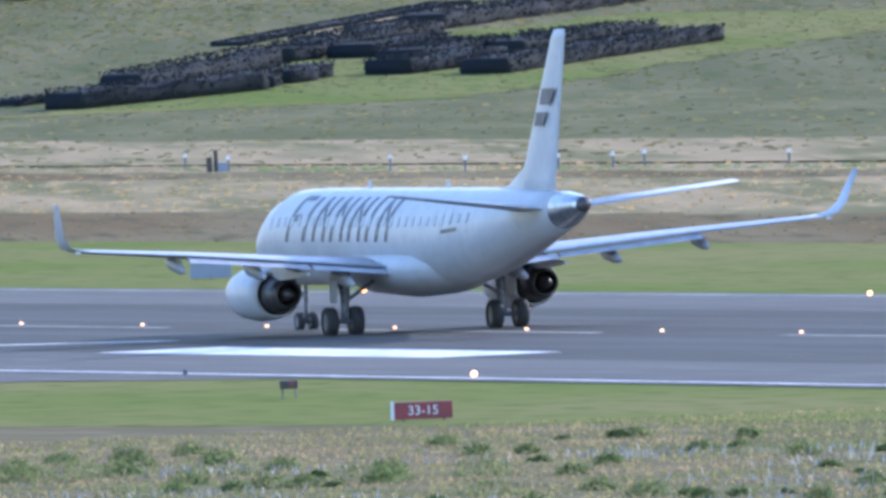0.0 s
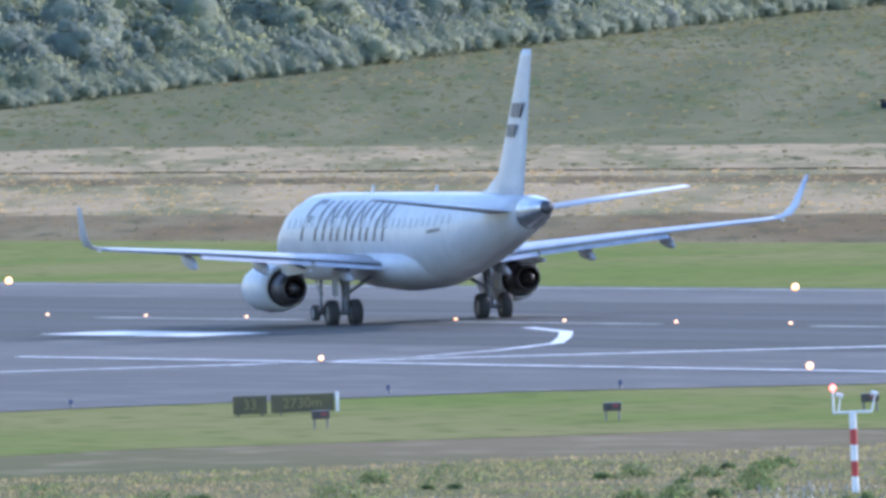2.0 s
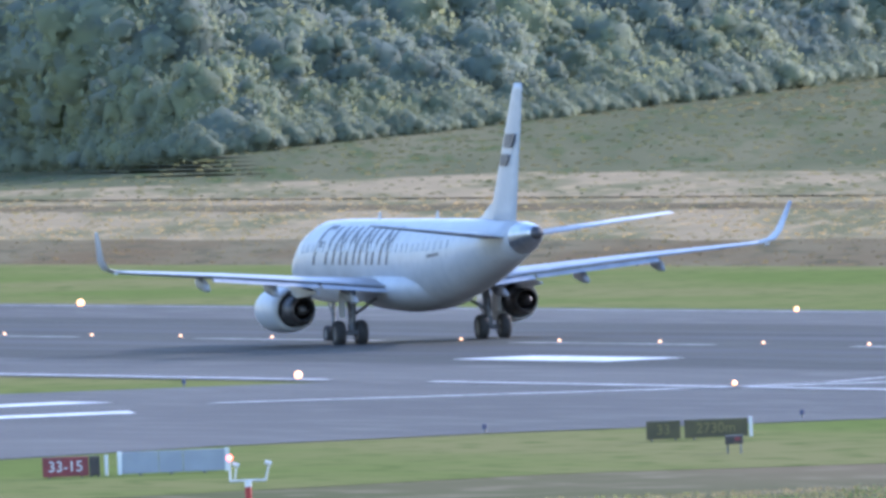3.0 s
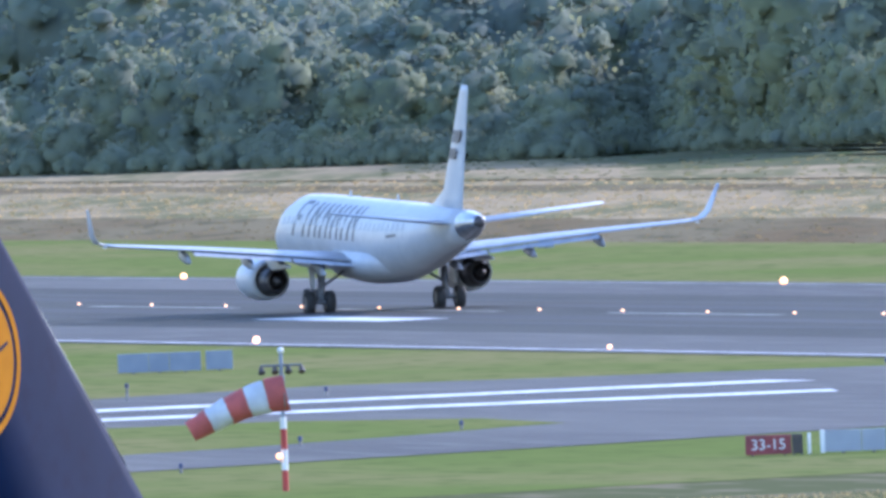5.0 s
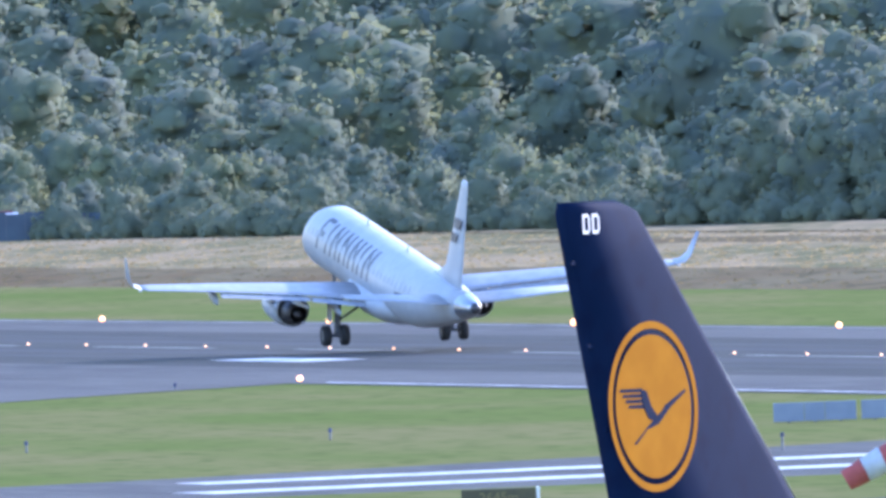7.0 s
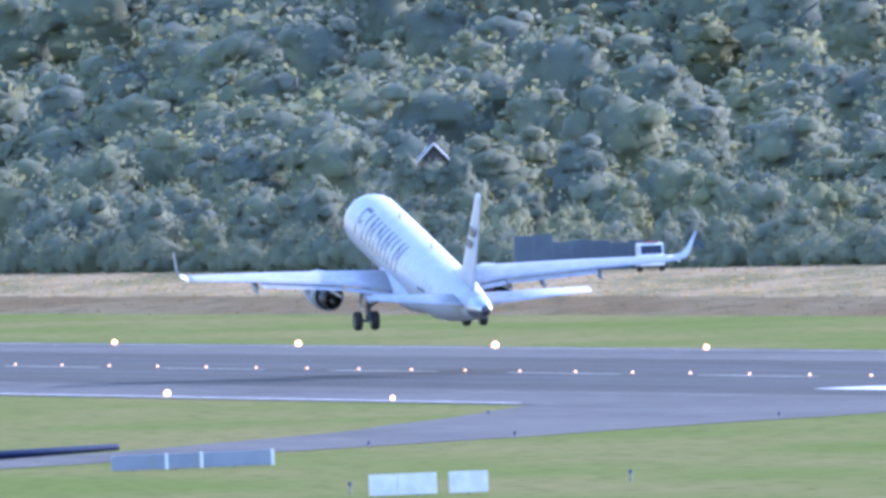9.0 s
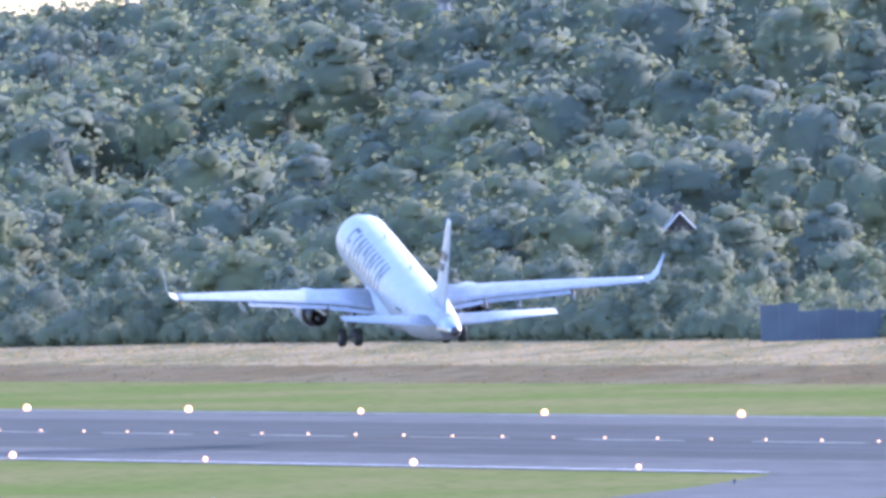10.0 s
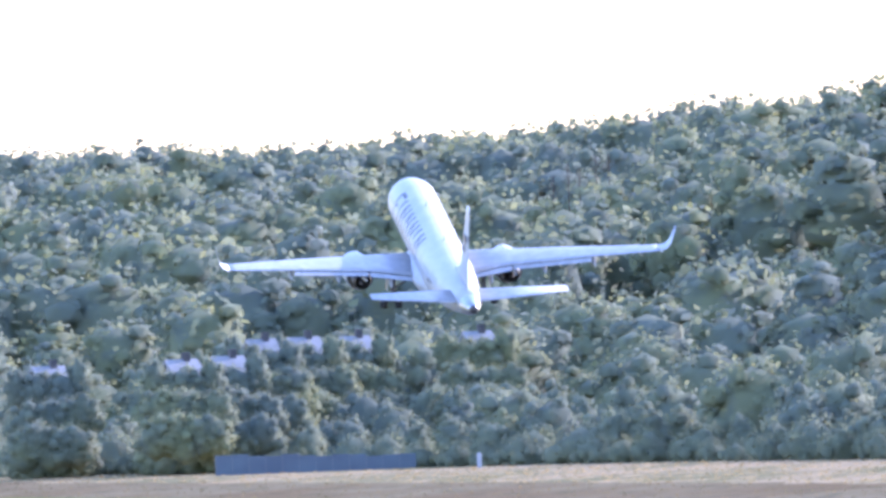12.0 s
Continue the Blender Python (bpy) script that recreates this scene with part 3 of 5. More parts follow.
    for s in (-1, 1):
        for i in range(28):
            y = 12.9 - 0.82 * i
            p = Vector(skin(s, y, 20, 0.006))
            m = Matrix.Translation(p) @ Matrix.Rotation(s * radians(70 if s > 0 else 70), 4, "Y")
            if win is None:
                b = bmesh.new()
                box(b, (0, 0, 0), (0.36, 0.25, 0.02), bevel=0.008)
                win = part("cabin_window", b, M_PANE, body)
                win.matrix_basis = m
            else:
                share("cabin_window", win, body, m)
    # doors, antennas
    b = bmesh.new()
    for s in (-1, 1):
        for y0 in (13.6, -6.8):
            stroke(b, s, y0, -8, y0, 44, 0.04)
            stroke(b, s, y0 - 0.8, -8, y0 - 0.8, 44, 0.04)
    part("door_seams", b, M_WING, body)
    for y, z in ((6.0, 4.95), (-3.0, 4.95)):
        b = bmesh.new()
        loft(b, [[(0.03, y, z), (-0.03, y, z), (-0.03, y - 0.4, z), (0.03, y - 0.4, z)], [(0.01, y - 0.2, z + 0.32), (-0.01, y - 0.2, z + 0.32), (-0.01, y - 0.42, z + 0.32), (0.01, y - 0.42, z + 0.32)]])
        part("antenna", b, M_WHITE, plane)
    return plane


def wheel(x, y, z, r, w, parent):
    b = bmesh.new()
    prof = [(-w, 0.62 * r), (-w, 0.86 * r), (-w * 0.7, 0.97 * r), (0, r), (w * 0.7, 0.97 * r), (w, 0.86 * r), (w, 0.62 * r)]
    loft(b, [[(x + dx, y + rr * math.cos(a), z + rr * math.sin(a)) for a in (2 * math.pi * i / 24 for i in range(24))] for dx, rr in prof], cap=False)
    part("tyre", b, M_TYRE, parent, "black tyre", True)
    b = bmesh.new()
    tube(b, (x - w * 0.8, y, z), (x + w * 0.8, y, z), 0.63 * r, None, 20)
    part("rim", b, M_GEAR, parent)


plane = airliner()


# ---------- the taxiing airliner whose fin passes near by ----------
def fin_half(z):
    return 0.26 - (z - 5.6) / 7.0 * 0.12


def navy_airliner():
    jet = root("parked_airliner", "navy-finned airliner with a round yellow emblem, rolling slowly", "airliner")
    te0, te1, le0, le1, zt = 0.03, 2.40, 2.58, 10.08, 12.6
    zb = 4.7
    b = bmesh.new()
    rings = []
    for k in range(9):
        f = k / 8
        z = zb + (zt - 0.25 - zb) * f
        te, le = te1 + (te0 - te1) * f, le1 + (le0 + 0.15 - le1) * f
        h = fin_half(z)
        c = le - te
        rings.append([(h * 0.86, te, z), (h, te + 0.5 * c, z), (h * 0.98, le - 0.08 * c, z), (h * 0.86, le - 0.03 * c, z), (h * 0.5, le - 0.01 * c, z), (0, le, z),
                      (-h * 0.5, le - 0.01 * c, z), (-h * 0.86, le - 0.03 * c, z), (-h * 0.98, le - 0.08 * c, z), (-h, te + 0.5 * c, z), (-h * 0.86, te, z)])
    for dz, cut in ((0.12, 0.22), (0.22, 0.6)):
        z = zt - 0.25 + dz
        h = fin_half(z) * (1 - dz * 2)
        te, le = te0, le0 - cut
        c = le - te
        rings.append([(h * 0.86, te, z), (h, te + 0.5 * c, z), (h * 0.98, le - 0.08 * c, z), (h * 0.86, le - 0.03 * c, z), (h * 0.5, le - 0.01 * c, z), (0, le, z),
                      (-h * 0.5, le - 0.01 * c, z), (-h * 0.86, le - 0.03 * c, z), (-h * 0.98, le - 0.08 * c, z), (-h, te + 0.5 * c, z), (-h * 0.86, te, z)])
    loft(b, rings)
    fin = part("fin", b, M_NAVY, jet, "navy blue fin", True)
    # bright metal leading edge
    b = bmesh.new()
    rr = []
    for z in (6.35, 8.5, 10.5, 12.0):
        f = (z - zb) / (zt - 0.25 - zb)
        le, h = le1 + (le0 + 0.15 - le1) * f, fin_half(z)
        rr.append([(h * 0.80, le - 0.13, z), (h * 0.50, le - 0.02, z), (0, le + 0.05, z), (-h * 0.50, le - 0.02, z), (-h * 0.80, le - 0.13, z)])
    loft(b, rr)
    part("leading_edge", b, M_METAL, fin, "polished metal leading edge")
    # hinge line and rods of the rudder
    for i in range(4):
        b = bmesh.new()
        z = 6.6 + 1.6 * i
        f = (z - zb) / (zt - 0.25 - zb)
        box(b, (0.1, te1 + (te0 - te1) * f - 0.03, z), (0.06, 0.26, 0.07), bevel=0.015)
        part("hinge_fairing", b, M_NAVY, fin)
    for s in (1,):
        cy, cz = 2.86, 8.58

        def on(y, z, lift):
            f = (z - zb) / (zt - 0.25 - zb)
            te, le = te1 + (te0 - te1) * f, le1 + (le0 + 0.15 - le1) * f
            share_of = min(1.0, max(0.0, (y - te) / (0.5 * (le - te))))
            return (s * (fin_half(z) * (0.86 + 0.14 * share_of) + lift + 0.006), y, z)

        def disc(r0, r1, lift, material, name, label):
            b = bmesh.new()
            n = 64
            a = [b.verts.new(on(cy + r1 * math.cos(2 * math.pi * i / n), cz + r1 * math.sin(2 * math.pi * i / n), lift)) for i in range(n)]
            if r0:
                c = [b.verts.new(on(cy + r0 * math.cos(2 * math.pi * i / n), cz + r0 * math.sin(2 * math.pi * i / n), lift)) for i in range(n)]
                for i in range(n):
                    b.faces.new((a[i], a[(i + 1) % n], c[(i + 1) % n], c[i]))
            else:
                b.faces.new(a)
            return part(name, b, material, fin, label)
        disc(1.50, 1.64, 0.008, M_GOLD, "emblem_ring", "yellow-orange ring")
        disc(0, 1.38, 0.008, M_GOLD, "emblem_disc", "yellow-orange disc")
        # plain bird-like strokes: body and neck, wing, four feathers
        shapes = [((-0.78, -0.70), (-0.70, -0.72), (-0.28, -0.44), (0.16, -0.34), (0.36, -0.20), (0.62, -0.02), (1.20, 0.25), (1.18, 0.31), (0.90, 0.20), (0.42, 0.02), (0.30, -0.08), (0.12, -0.18), (-0.22, -0.36)),
                  ((0.16, -0.34), (0.12, -0.18), (-0.08, 0.0), (-0.24, 0.30), (-0.46, 0.36), (-0.42, 0.05), (-0.22, -0.22))]
        for i in range(4):
            z0 = 0.36 - 0.105 * i
            shapes.append(((-1.24 + 0.10 * i, z0 - 0.06), (-0.40 + 0.04 * i, z0 - 0.075), (-0.40 + 0.04 * i, z0), (-1.20 + 0.10 * i, z0 + 0.0)))
        for shape in shapes:
            b = bmesh.new()
            b.faces.new([b.verts.new(on(cy + y, cz + z, 0.014)) for y, z in shape])
            part("emblem_stroke", b, M_NAVY, fin)
        # two pale blocks for the letters near the tip
        for k in range(2):
            b = bmesh.new()
            y0, z0 = 0.60 + 0.34 * k, 11.95
            for (ya, yb, za, zb2) in ((0, 0.06, 0, 0.38), (0.20, 0.26, 0.05, 0.33), (0.06, 0.21, 0.32, 0.38), (0.06, 0.21, 0, 0.06)):
                b.faces.new([b.verts.new(on(y0 + y, z0 + z, 0.01)) for y, z in ((ya, za), (yb, za), (yb, zb2), (ya, zb2))])
            part("print_block", b, M_SIGNWHITE, fin, "pale block of print")
    # the body below the fin
    st = [(28.0, 2.6, 0.1, 0.1), (27.2, 2.7, 0.9, 0.9), (25.5, 2.8, 1.6, 1.6), (23, 2.9, 1.85, 1.9), (8, 2.9, 1.9, 1.9), (3, 3.35, 1.4, 1.4), (-1.5, 3.9, 0.75, 0.7), (-3.0, 4.1, 0.25, 0.25)]
    b = bmesh.new()
    loft(b, [ring_y(*q, n=32) for q in st])
    part("fuselage", b, M_WHITE, jet, "white fuselage", True)
    for s in (-1, 1):
        b = bmesh.new()
        flying_surface(b, [(1.5, 18.0, 2.2, 6.0, 0.7), (6, 14.5, 2.6, 3.9, 0.45), (16.8, 8.4, 3.2, 1.5, 0.18)], side=s)
        part("wing", b, M_WING, jet, smooth=True)
        b = bmesh.new()
        flying_surface(b, [(0.5, 3.8, 3.8, 3.6, 0.3), (6.2, -0.6, 4.2, 1.3, 0.14)], side=s)
        part("tailplane", b, M_WING, jet, smooth=True)
        b = bmesh.new()
        tube(b, (s * 3.8, 11.8, 0.5), (s * 3.6, 12.0, 3.1), 0.13)
        tube(b, (s * 3.3, 11.8, 0.58), (s * 4.3, 11.8, 0.58), 0.09)
        g = part("main_gear_leg", b, M_GEAR, jet)
        for wx in (3.35, 4.25):
            wheel(s * wx, 11.8, 0.58, 0.58, 0.2, g)
    b = bmesh.new()
    tube(b, (0, 24.4, 0.38), (0, 24.3, 2.2), 0.1)
    tube(b, (-0.3, 24.4, 0.38), (0.3, 24.4, 0.38), 0.07)
    g = part("nose_gear_leg", b, M_GEAR, jet)
    for wx in (-0.27, 0.27):
        wheel(wx, 24.4, 0.38, 0.38, 0.11, g)
    return jet


jet = navy_airliner()


# ---------- signs, boards, masts ----------
def facing(x, y, z=0.03, turn=0.0):
    """A pose whose -Y looks at the terrace."""
    return pose(x, y, z, 0, 0, -math.degrees(math.atan2(x, y)) + turn)


def text_on(body, size, loc, material, parent, name="figures"):
    c = bpy.data.curves.new(name, "FONT")
    c.body, c.size, c.align_x, c.align_y, c.extrude = body, size, "CENTER", "CENTER", 0.006
    tmp = new(name, c)
    dg = bpy.context.evaluated_depsgraph_get()
    me = bpy.data.meshes.new_from_object(tmp.evaluated_get(dg))
    bpy.data.objects.remove(tmp)
    me.materials.clear()
    me.materials.append(material)
    o = new(name, me)
    o.parent = parent
    o.matrix_basis = Matrix.Translation(loc) @ Matrix.Rotation(radians(90), 4, "X")
    return o


def panel_sign(name, label, m, panels, h, lift=0.12, cap=None):
    """panels: x start, width, material, text, text material."""
    r = root(name, label, "sign", m)
    for x, w, material, words, ink in panels:
        b = bmesh.new()
        box(b, (x + w / 2, 0, lift + h / 2), (w, 0.28, h), bevel=0.02)
        p = part("panel", b, material, r)
        for lx in (x + 0.15 * w, x + 0.85 * w):
            b = bmesh.new()
            tube(b, (lx, 0, 0), (lx, 0, lift + 0.03), 0.04, None, 8)
            part("leg", b, M_GEAR, r)
        if words:
            text_on(words, h * 0.78, (x + w / 2, -0.150, lift + h * 0.49), ink, p)
    if cap:
        b = bmesh.new()
        box(b, (cap, 0, lift + h / 2), (0.10, 0.34, h + 0.03), bevel=0.015)
        part("end_cap", b, M_SIGNWHITE, r, "white end cap")
    return r


panel_sign("runway_sign", "red panel sign with pale figures 33-15 standing in the grass", facing(252.8, 808), [(-0.86, 1.70, M_SIGNRED, "33-15", M_SIGNWHITE)], 0.50, 0.05, -0.90)
panel_sign("distance_sign", "dark olive two-panel sign with dull yellow figures", facing(245.2, 892), [(-1.62, 1.08, M_OLIVE, "33", M_OLIVELIT), (-0.42, 2.0, M_OLIVE, "2730m", M_OLIVELIT)], 0.58, 0.06, 1.68)
panel_sign("runway_sign", "red and black panel sign with figures 33-15 beside white boards", facing(220.45, 874.5), [(-0.95, 1.42, M_SIGNRED, "33-15", M_SIGNWHITE), (0.49, 0.33, M_BLACKBOX, "", None)], 0.60, 0.04, 1.02)
panel_sign("distance_sign", "dark olive panel sign with dull yellow figures", facing(205.5, 940), [(-1.3, 2.45, M_OLIVE, "2645m", M_OLIVELIT)], 0.60, 0.05, 1.22)
panel_sign("distance_sign", "dark olive panel sign seen over grass", facing(231.5, 1302), [(-2.2, 2.9, M_OLIVE, "", None)], 0.72, 0.05, 0.85)


def board_row(m, widths, h, material, label, white_posts=()):
    r = root("sign_board", label, "sign", m)
    x = 0
    for w, gap in widths:
        b = bmesh.new()
        box(b, (x + w / 2, 0, 0.06 + h / 2), (w - 0.02, 0.22, h), bevel=0.015)
        part("panel", b, material, r)
        b = bmesh.new()
        tube(b, (x + w / 2, 0, 0), (x + w / 2, 0, 0.1), 0.05, None, 8)
        part("leg", b, M_GEAR, r)
        x += w + gap
    for px in white_posts:
        b = bmesh.new()
        box(b, (px, -0.02, 0.06 + h / 2), (0.14, 0.3, h + 0.04), bevel=0.02)
        part("end_cap", b, M_SIGNWHITE, r, "white end cap")
    return r


board_row(facing(221.75, 873.6), [(1.15, 0), (0.75, 0), (1.3, 0)], 0.66, M_PALEPANEL, "row of pale blue-grey sign backs with white ends", (-0.05, 3.25))
board_row(facing(252.0, 1103), [(1.2, 0), (0.8, 0), (1.22, 0.18), (1.05, 0)], 0.72, M_GREYPANEL, "row of blue-grey sign backs in the grass")
board_row(facing(211.0, 1096), [(1.1, 0), (1.5, 0.45), (1.5, 0)], 0.80, M_SIGNWHITE, "bright white sign boards in the grass")
board_row(facing(219.8, 1198), [(1.75, 0), (1.8, 0), (3.1, 0)], 0.62, M_GREYPANEL, "row of blue-grey sign backs with white ends", (2.3, 3.75, 6.7))
board_row(facing(345, 1120), [(0.8, 0)], 0.6, M_GREYPANEL, "small grey board beyond the runway")
board_row(facing(336, 1104), [(1.65, 0)], 0.6, M_GREYPANEL, "small grey board beyond the runway")
board_row(facing(362.5, 1487), [(0.8, 0)], 0.72, M_GREYPANEL, "small grey board beyond the runway")


def approach_box(x, y):
    r = root("approach_light_box", "dark steel slope-light box on short legs in the grass", "light box", facing(x, y), "slope lights")
    b = bmesh.new()
    box(b, (0, 0, 0.42), (0.56, 0.7, 0.26), bevel=0.03)
    bx = part("housing", b, M_BLACKBOX, r)
    b = bmesh.new()
    box(b, (0.1, -0.36, 0.45), (0.16, 0.03, 0.10), bevel=0.01)
    part("lens_window", b, M_SIGNRED, bx)
    for lx in (-0.2, 0.2):
        for ly in (-0.25, 0.25):
            b = bmesh.new()
            tube(b, (lx, ly, 0), (lx, ly, 0.32), 0.03, None, 8)
            part("leg", b, M_GEAR, r)
    return r


for x, y in ((262, 851), (253.2, 854), (246.2, 858), (239.2, 866)):
    approach_box(x, y)


def banded(r, x, y, z0, z1, rad, step, mats, name="mast_band"):
    z, k = z0, 0
    while z < z1 - 0.01:
        b = bmesh.new()
        tube(b, (x, y, z), (x, y, min(z1, z + step)), rad, None, 10)
        part(name, b, mats[k % 2], r)
        z, k = z + step, k + 1


def sensor_mast(x, y, h):
    r = root("sensor_mast", "red and white banded mast with sensor arms and a red lamp", "mast", facing(x, y), "sensor masts")
    banded(r, 0, 0, 0, h, 0.10, 0.42, (M_SIGNWHITE, M_RED))
    b = bmesh.new()
    tube(b, (-0.52, 0, h + 0.02), (0.5, 0, h + 0.02), 0.03, None, 8)
    tube(b, (-0.5, 0, h), (-0.5, 0, h + 0.62), 0.03, None, 8)
    tube(b, (0.5, 0, h), (0.62, 0, h + 0.5), 0.025, None, 8)
    tube(b, (-0.38, 0, h), (-0.3, 0, h + 0.48), 0.02, None, 8)
    arm = part("sensor_arm", b, M_SIGNWHITE, r, "pale sensor arm")
    for x2, z2 in ((0.62, 0.52), (-0.3, 0.5)):
        b = bmesh.new()
        tube(b, (x2 - 0.12, 0, h + z2), (x2 + 0.06, 0, h + z2 - 0.05), 0.06, None, 10)
        part("sensor_head", b, M_SIGNWHITE, arm)
    b = bmesh.new()
    bmesh.ops.create_icosphere(b, subdivisions=2, radius=0.085, matrix=Matrix.Translation((-0.5, 0, h + 0.68)))
    part("lamp", b, M_REDLAMP, r, "glowing red lamp", True)


sensor_mast(219.5, 742, 2.1)
sensor_mast(207.5, 803, 1.0)


def windsock(x, y):
    r = root("windsock", "red and white striped windsock blowing on a banded mast", "windsock", facing(x, y))
    banded(r, 0, 0, 0, 2.2, 0.10, 0.62, (M_RED, M_SIGNWHITE))
    b = bmesh.new()
    tube(b, (0, 0, 2.2), (0, 0, 4.15), 0.06, None, 10)
    part("upper_pole", b, M_GREYPANEL, r)
    b = bmesh.new()
    tube(b, (-0.62, 0, 3.75), (0.62, 0, 3.75), 0.035, None, 8)
    bar = part("lamp_bar", b, M_GEAR, r)
    for lx in (-0.6, -0.2, 0.2, 0.6):
        b = bmesh.new()
        tube(b, (lx, -0.05, 3.70), (lx + 0.02, -0.16, 3.54), 0.06, 0.11, 12)
        part("floodlight", b, M_BLACKBOX, bar)
    b = bmesh.new()
    bmesh.ops.create_icosphere(b, subdivisions=2, radius=0.10, matrix=Matrix.Translation((0, 0, 4.2)))
    part("top_lamp", b, M_SIGNWHITE, r, smooth=True)
    b = bmesh.new()
    bmesh.ops.create_icosphere(b, subdivisions=2, radius=0.09, matrix=Matrix.Translation((-0.16, -0.1, 1.05)))
    part("warm_lamp", b, M_LAMP, r, "small warm lamp", True)
    # five cloth rings, sagging
    pts, rad = [], []
    for i in range(6):
        f = i / 5
        pts.append(Vector((0.12 - 2.9 * f, 0.15, 2.95 - 0.45 * f - 0.62 * f * f)))
        rad.append(0.56 - 0.24 * f)
    for i in range(5):
        b = bmesh.new()
        rings = []
        for j in range(4):
            f = j / 3
            c = pts[i].lerp(pts[i + 1], f)
            d = (pts[min(5, i + 1)] - pts[i]).normalized()
            up = Vector((-d.z, 0, d.x))
            if up.z < 0:
                up = -up
            rr = rad[i] + (rad[i + 1] - rad[i]) * f
            ring = []
            for k in range(20):
                a = 2 * math.pi * k / 20
                wob = 1 + 0.05 * math.sin(3 * a + i * 1.3 + j)
                ring.append(c + Vector((0, 1, 0)) * rr * math.cos(a) * wob + up * rr * math.sin(a) * wob)
            rings.append(ring)
        loft(b, rings, cap=False)
        part("sock_ring", b, M_SOCKRED if i % 2 == 0 else M_SOCKWHITE, r, "red cloth ring" if i % 2 == 0 else "white cloth ring", True)
    b = bmesh.new()
    n = 24
    for k in range(n):
        a0, a1 = 2 * math.pi * k / n, 2 * math.pi * (k + 1) / n
        tube(b, (0.07, 0.15 + 0.53 * math.cos(a0), 2.92 + 0.53 * math.sin(a0)), (0.07, 0.15 + 0.53 * math.cos(a1), 2.92 + 0.53 * math.sin(a1)), 0.025, None, 6)
    part("hoop", b, M_GEAR, r)


windsock(199.65, 852)


def stub_marker(x, y, h, material, label):
    r = root("marker_post", label, "marker post", facing(x, y), "marker posts")
    b = bmesh.new()
    tube(b, (0, 0, 0), (0, 0, h), 0.05, 0.045, 8)
    part("post", b, M_GEAR, r)
    b = bmesh.new()
    tube(b, (0, 0, h), (0, 0, h + 0.16), 0.08, 0.07, 10)
    part("cap", b, material, r)


M_BLUECAP = mat("dark_blue_cap", (0.03, 0.05, 0.14), 0.4, col2=(0.02, 0.03, 0.08), scale=4)
for x, y, h in ((271.5, 893, 0.10), (262, 912, 0.12), (257, 922, 0.12), (246, 921, 0.12), (237, 1036, 0.5), (243, 1030, 0.16), (227.5, 945, 0.16), (218, 928, 0.16), (205, 889, 0.14),
                (268, 1046, 0.1), (239, 1241, 0.14), (248, 1254, 0.14), (266, 1284, 0.14), (212, 1105, 0.35), (263, 1336, 0.12), (224, 1110, 0.3), (236, 1110, 0.3)):
    stub_marker(x, y, h, M_BLUECAP, "short post with a dark blue cap beside the taxiway")

# ---------- far field: posts, cabinets, van, fence, houses ----------
for x, y in ((458, 1468), (455.5, 1447), (458, 1439), (460, 1436), (463, 1440), (463, 1416), (458, 1497), (462, 1518)):
    r = root("fence_post", "pale post at a field fence", "fence post", facing(x, y, 0), "field fence posts")
    b = bmesh.new()
    box(b, (0, 0, 0.35), (0.12, 0.12, 0.7), bevel=0.02)
    part("post", b, M_GEAR, r)
    b = bmesh.new()
    box(b, (0, 0, 0.72), (0.2, 0.16, 0.2), bevel=0.02)
    part("cap", b, M_SIGNWHITE, r)
r = root("equipment_post", "tall dark post with a cabinet in the meadow", "equipment post", facing(457, 1496, 0))
for c, s in (((0, 0, 0.6), (0.22, 0.22, 1.2)), ((-0.35, 0, 0.4), (0.3, 0.3, 0.8))):
    b = bmesh.new()
    box(b, c, s, bevel=0.02)
    part("cabinet", b, M_BLACKBOX, r)
b = bmesh.new()
box(b, (0.35, 0, 0.25), (0.5, 0.4, 0.5), bevel=0.03)
part("cabinet", b, M_GREYPANEL, r, "blue-grey cabinet")


def scrub_line():
    o = new("scrub", mesh_of_quads("scrub", np.array([[(x - 0.3, y - 0.3, 0), (x + 0.3, y + 0.3, 0), (x + 0.25, y + 0.3, h), (x - 0.25, y - 0.3, h)]
            for x, y, h in ((459 + random.uniform(-1.2, 1.2), 1362 + 150 * random.random() ** 1.6, random.uniform(0.05, 0.18)) for _ in range(170))]), M_WEED))
    tagged(o, "low dark scrub along the field fence", "scrub", kind="stuff")


def grey_screen():
    x0, y0 = by_bearing(11.20, 2300)
    r = root("screen_fence", "long weathered blue-grey panel fence standing before the woods", "fence", facing(x0, y0, 0))
    for k in range(13):
        b = bmesh.new()
        h = (2.9 if k < 2 else 2.6 - 0.08 * k) + 0.12 * math.sin(k * 2.3)
        box(b, ((k + 0.5) * 1.5, 0, h / 2), (1.46, 0.08, h), bevel=0.02)
        part("panel", b, M_FENCE, r)
        b = bmesh.new()
        box(b, (k * 1.5, 0.05, h / 2), (0.1, 0.12, h + 0.1), bevel=0.02)
        part("post", b, M_GEAR, r)


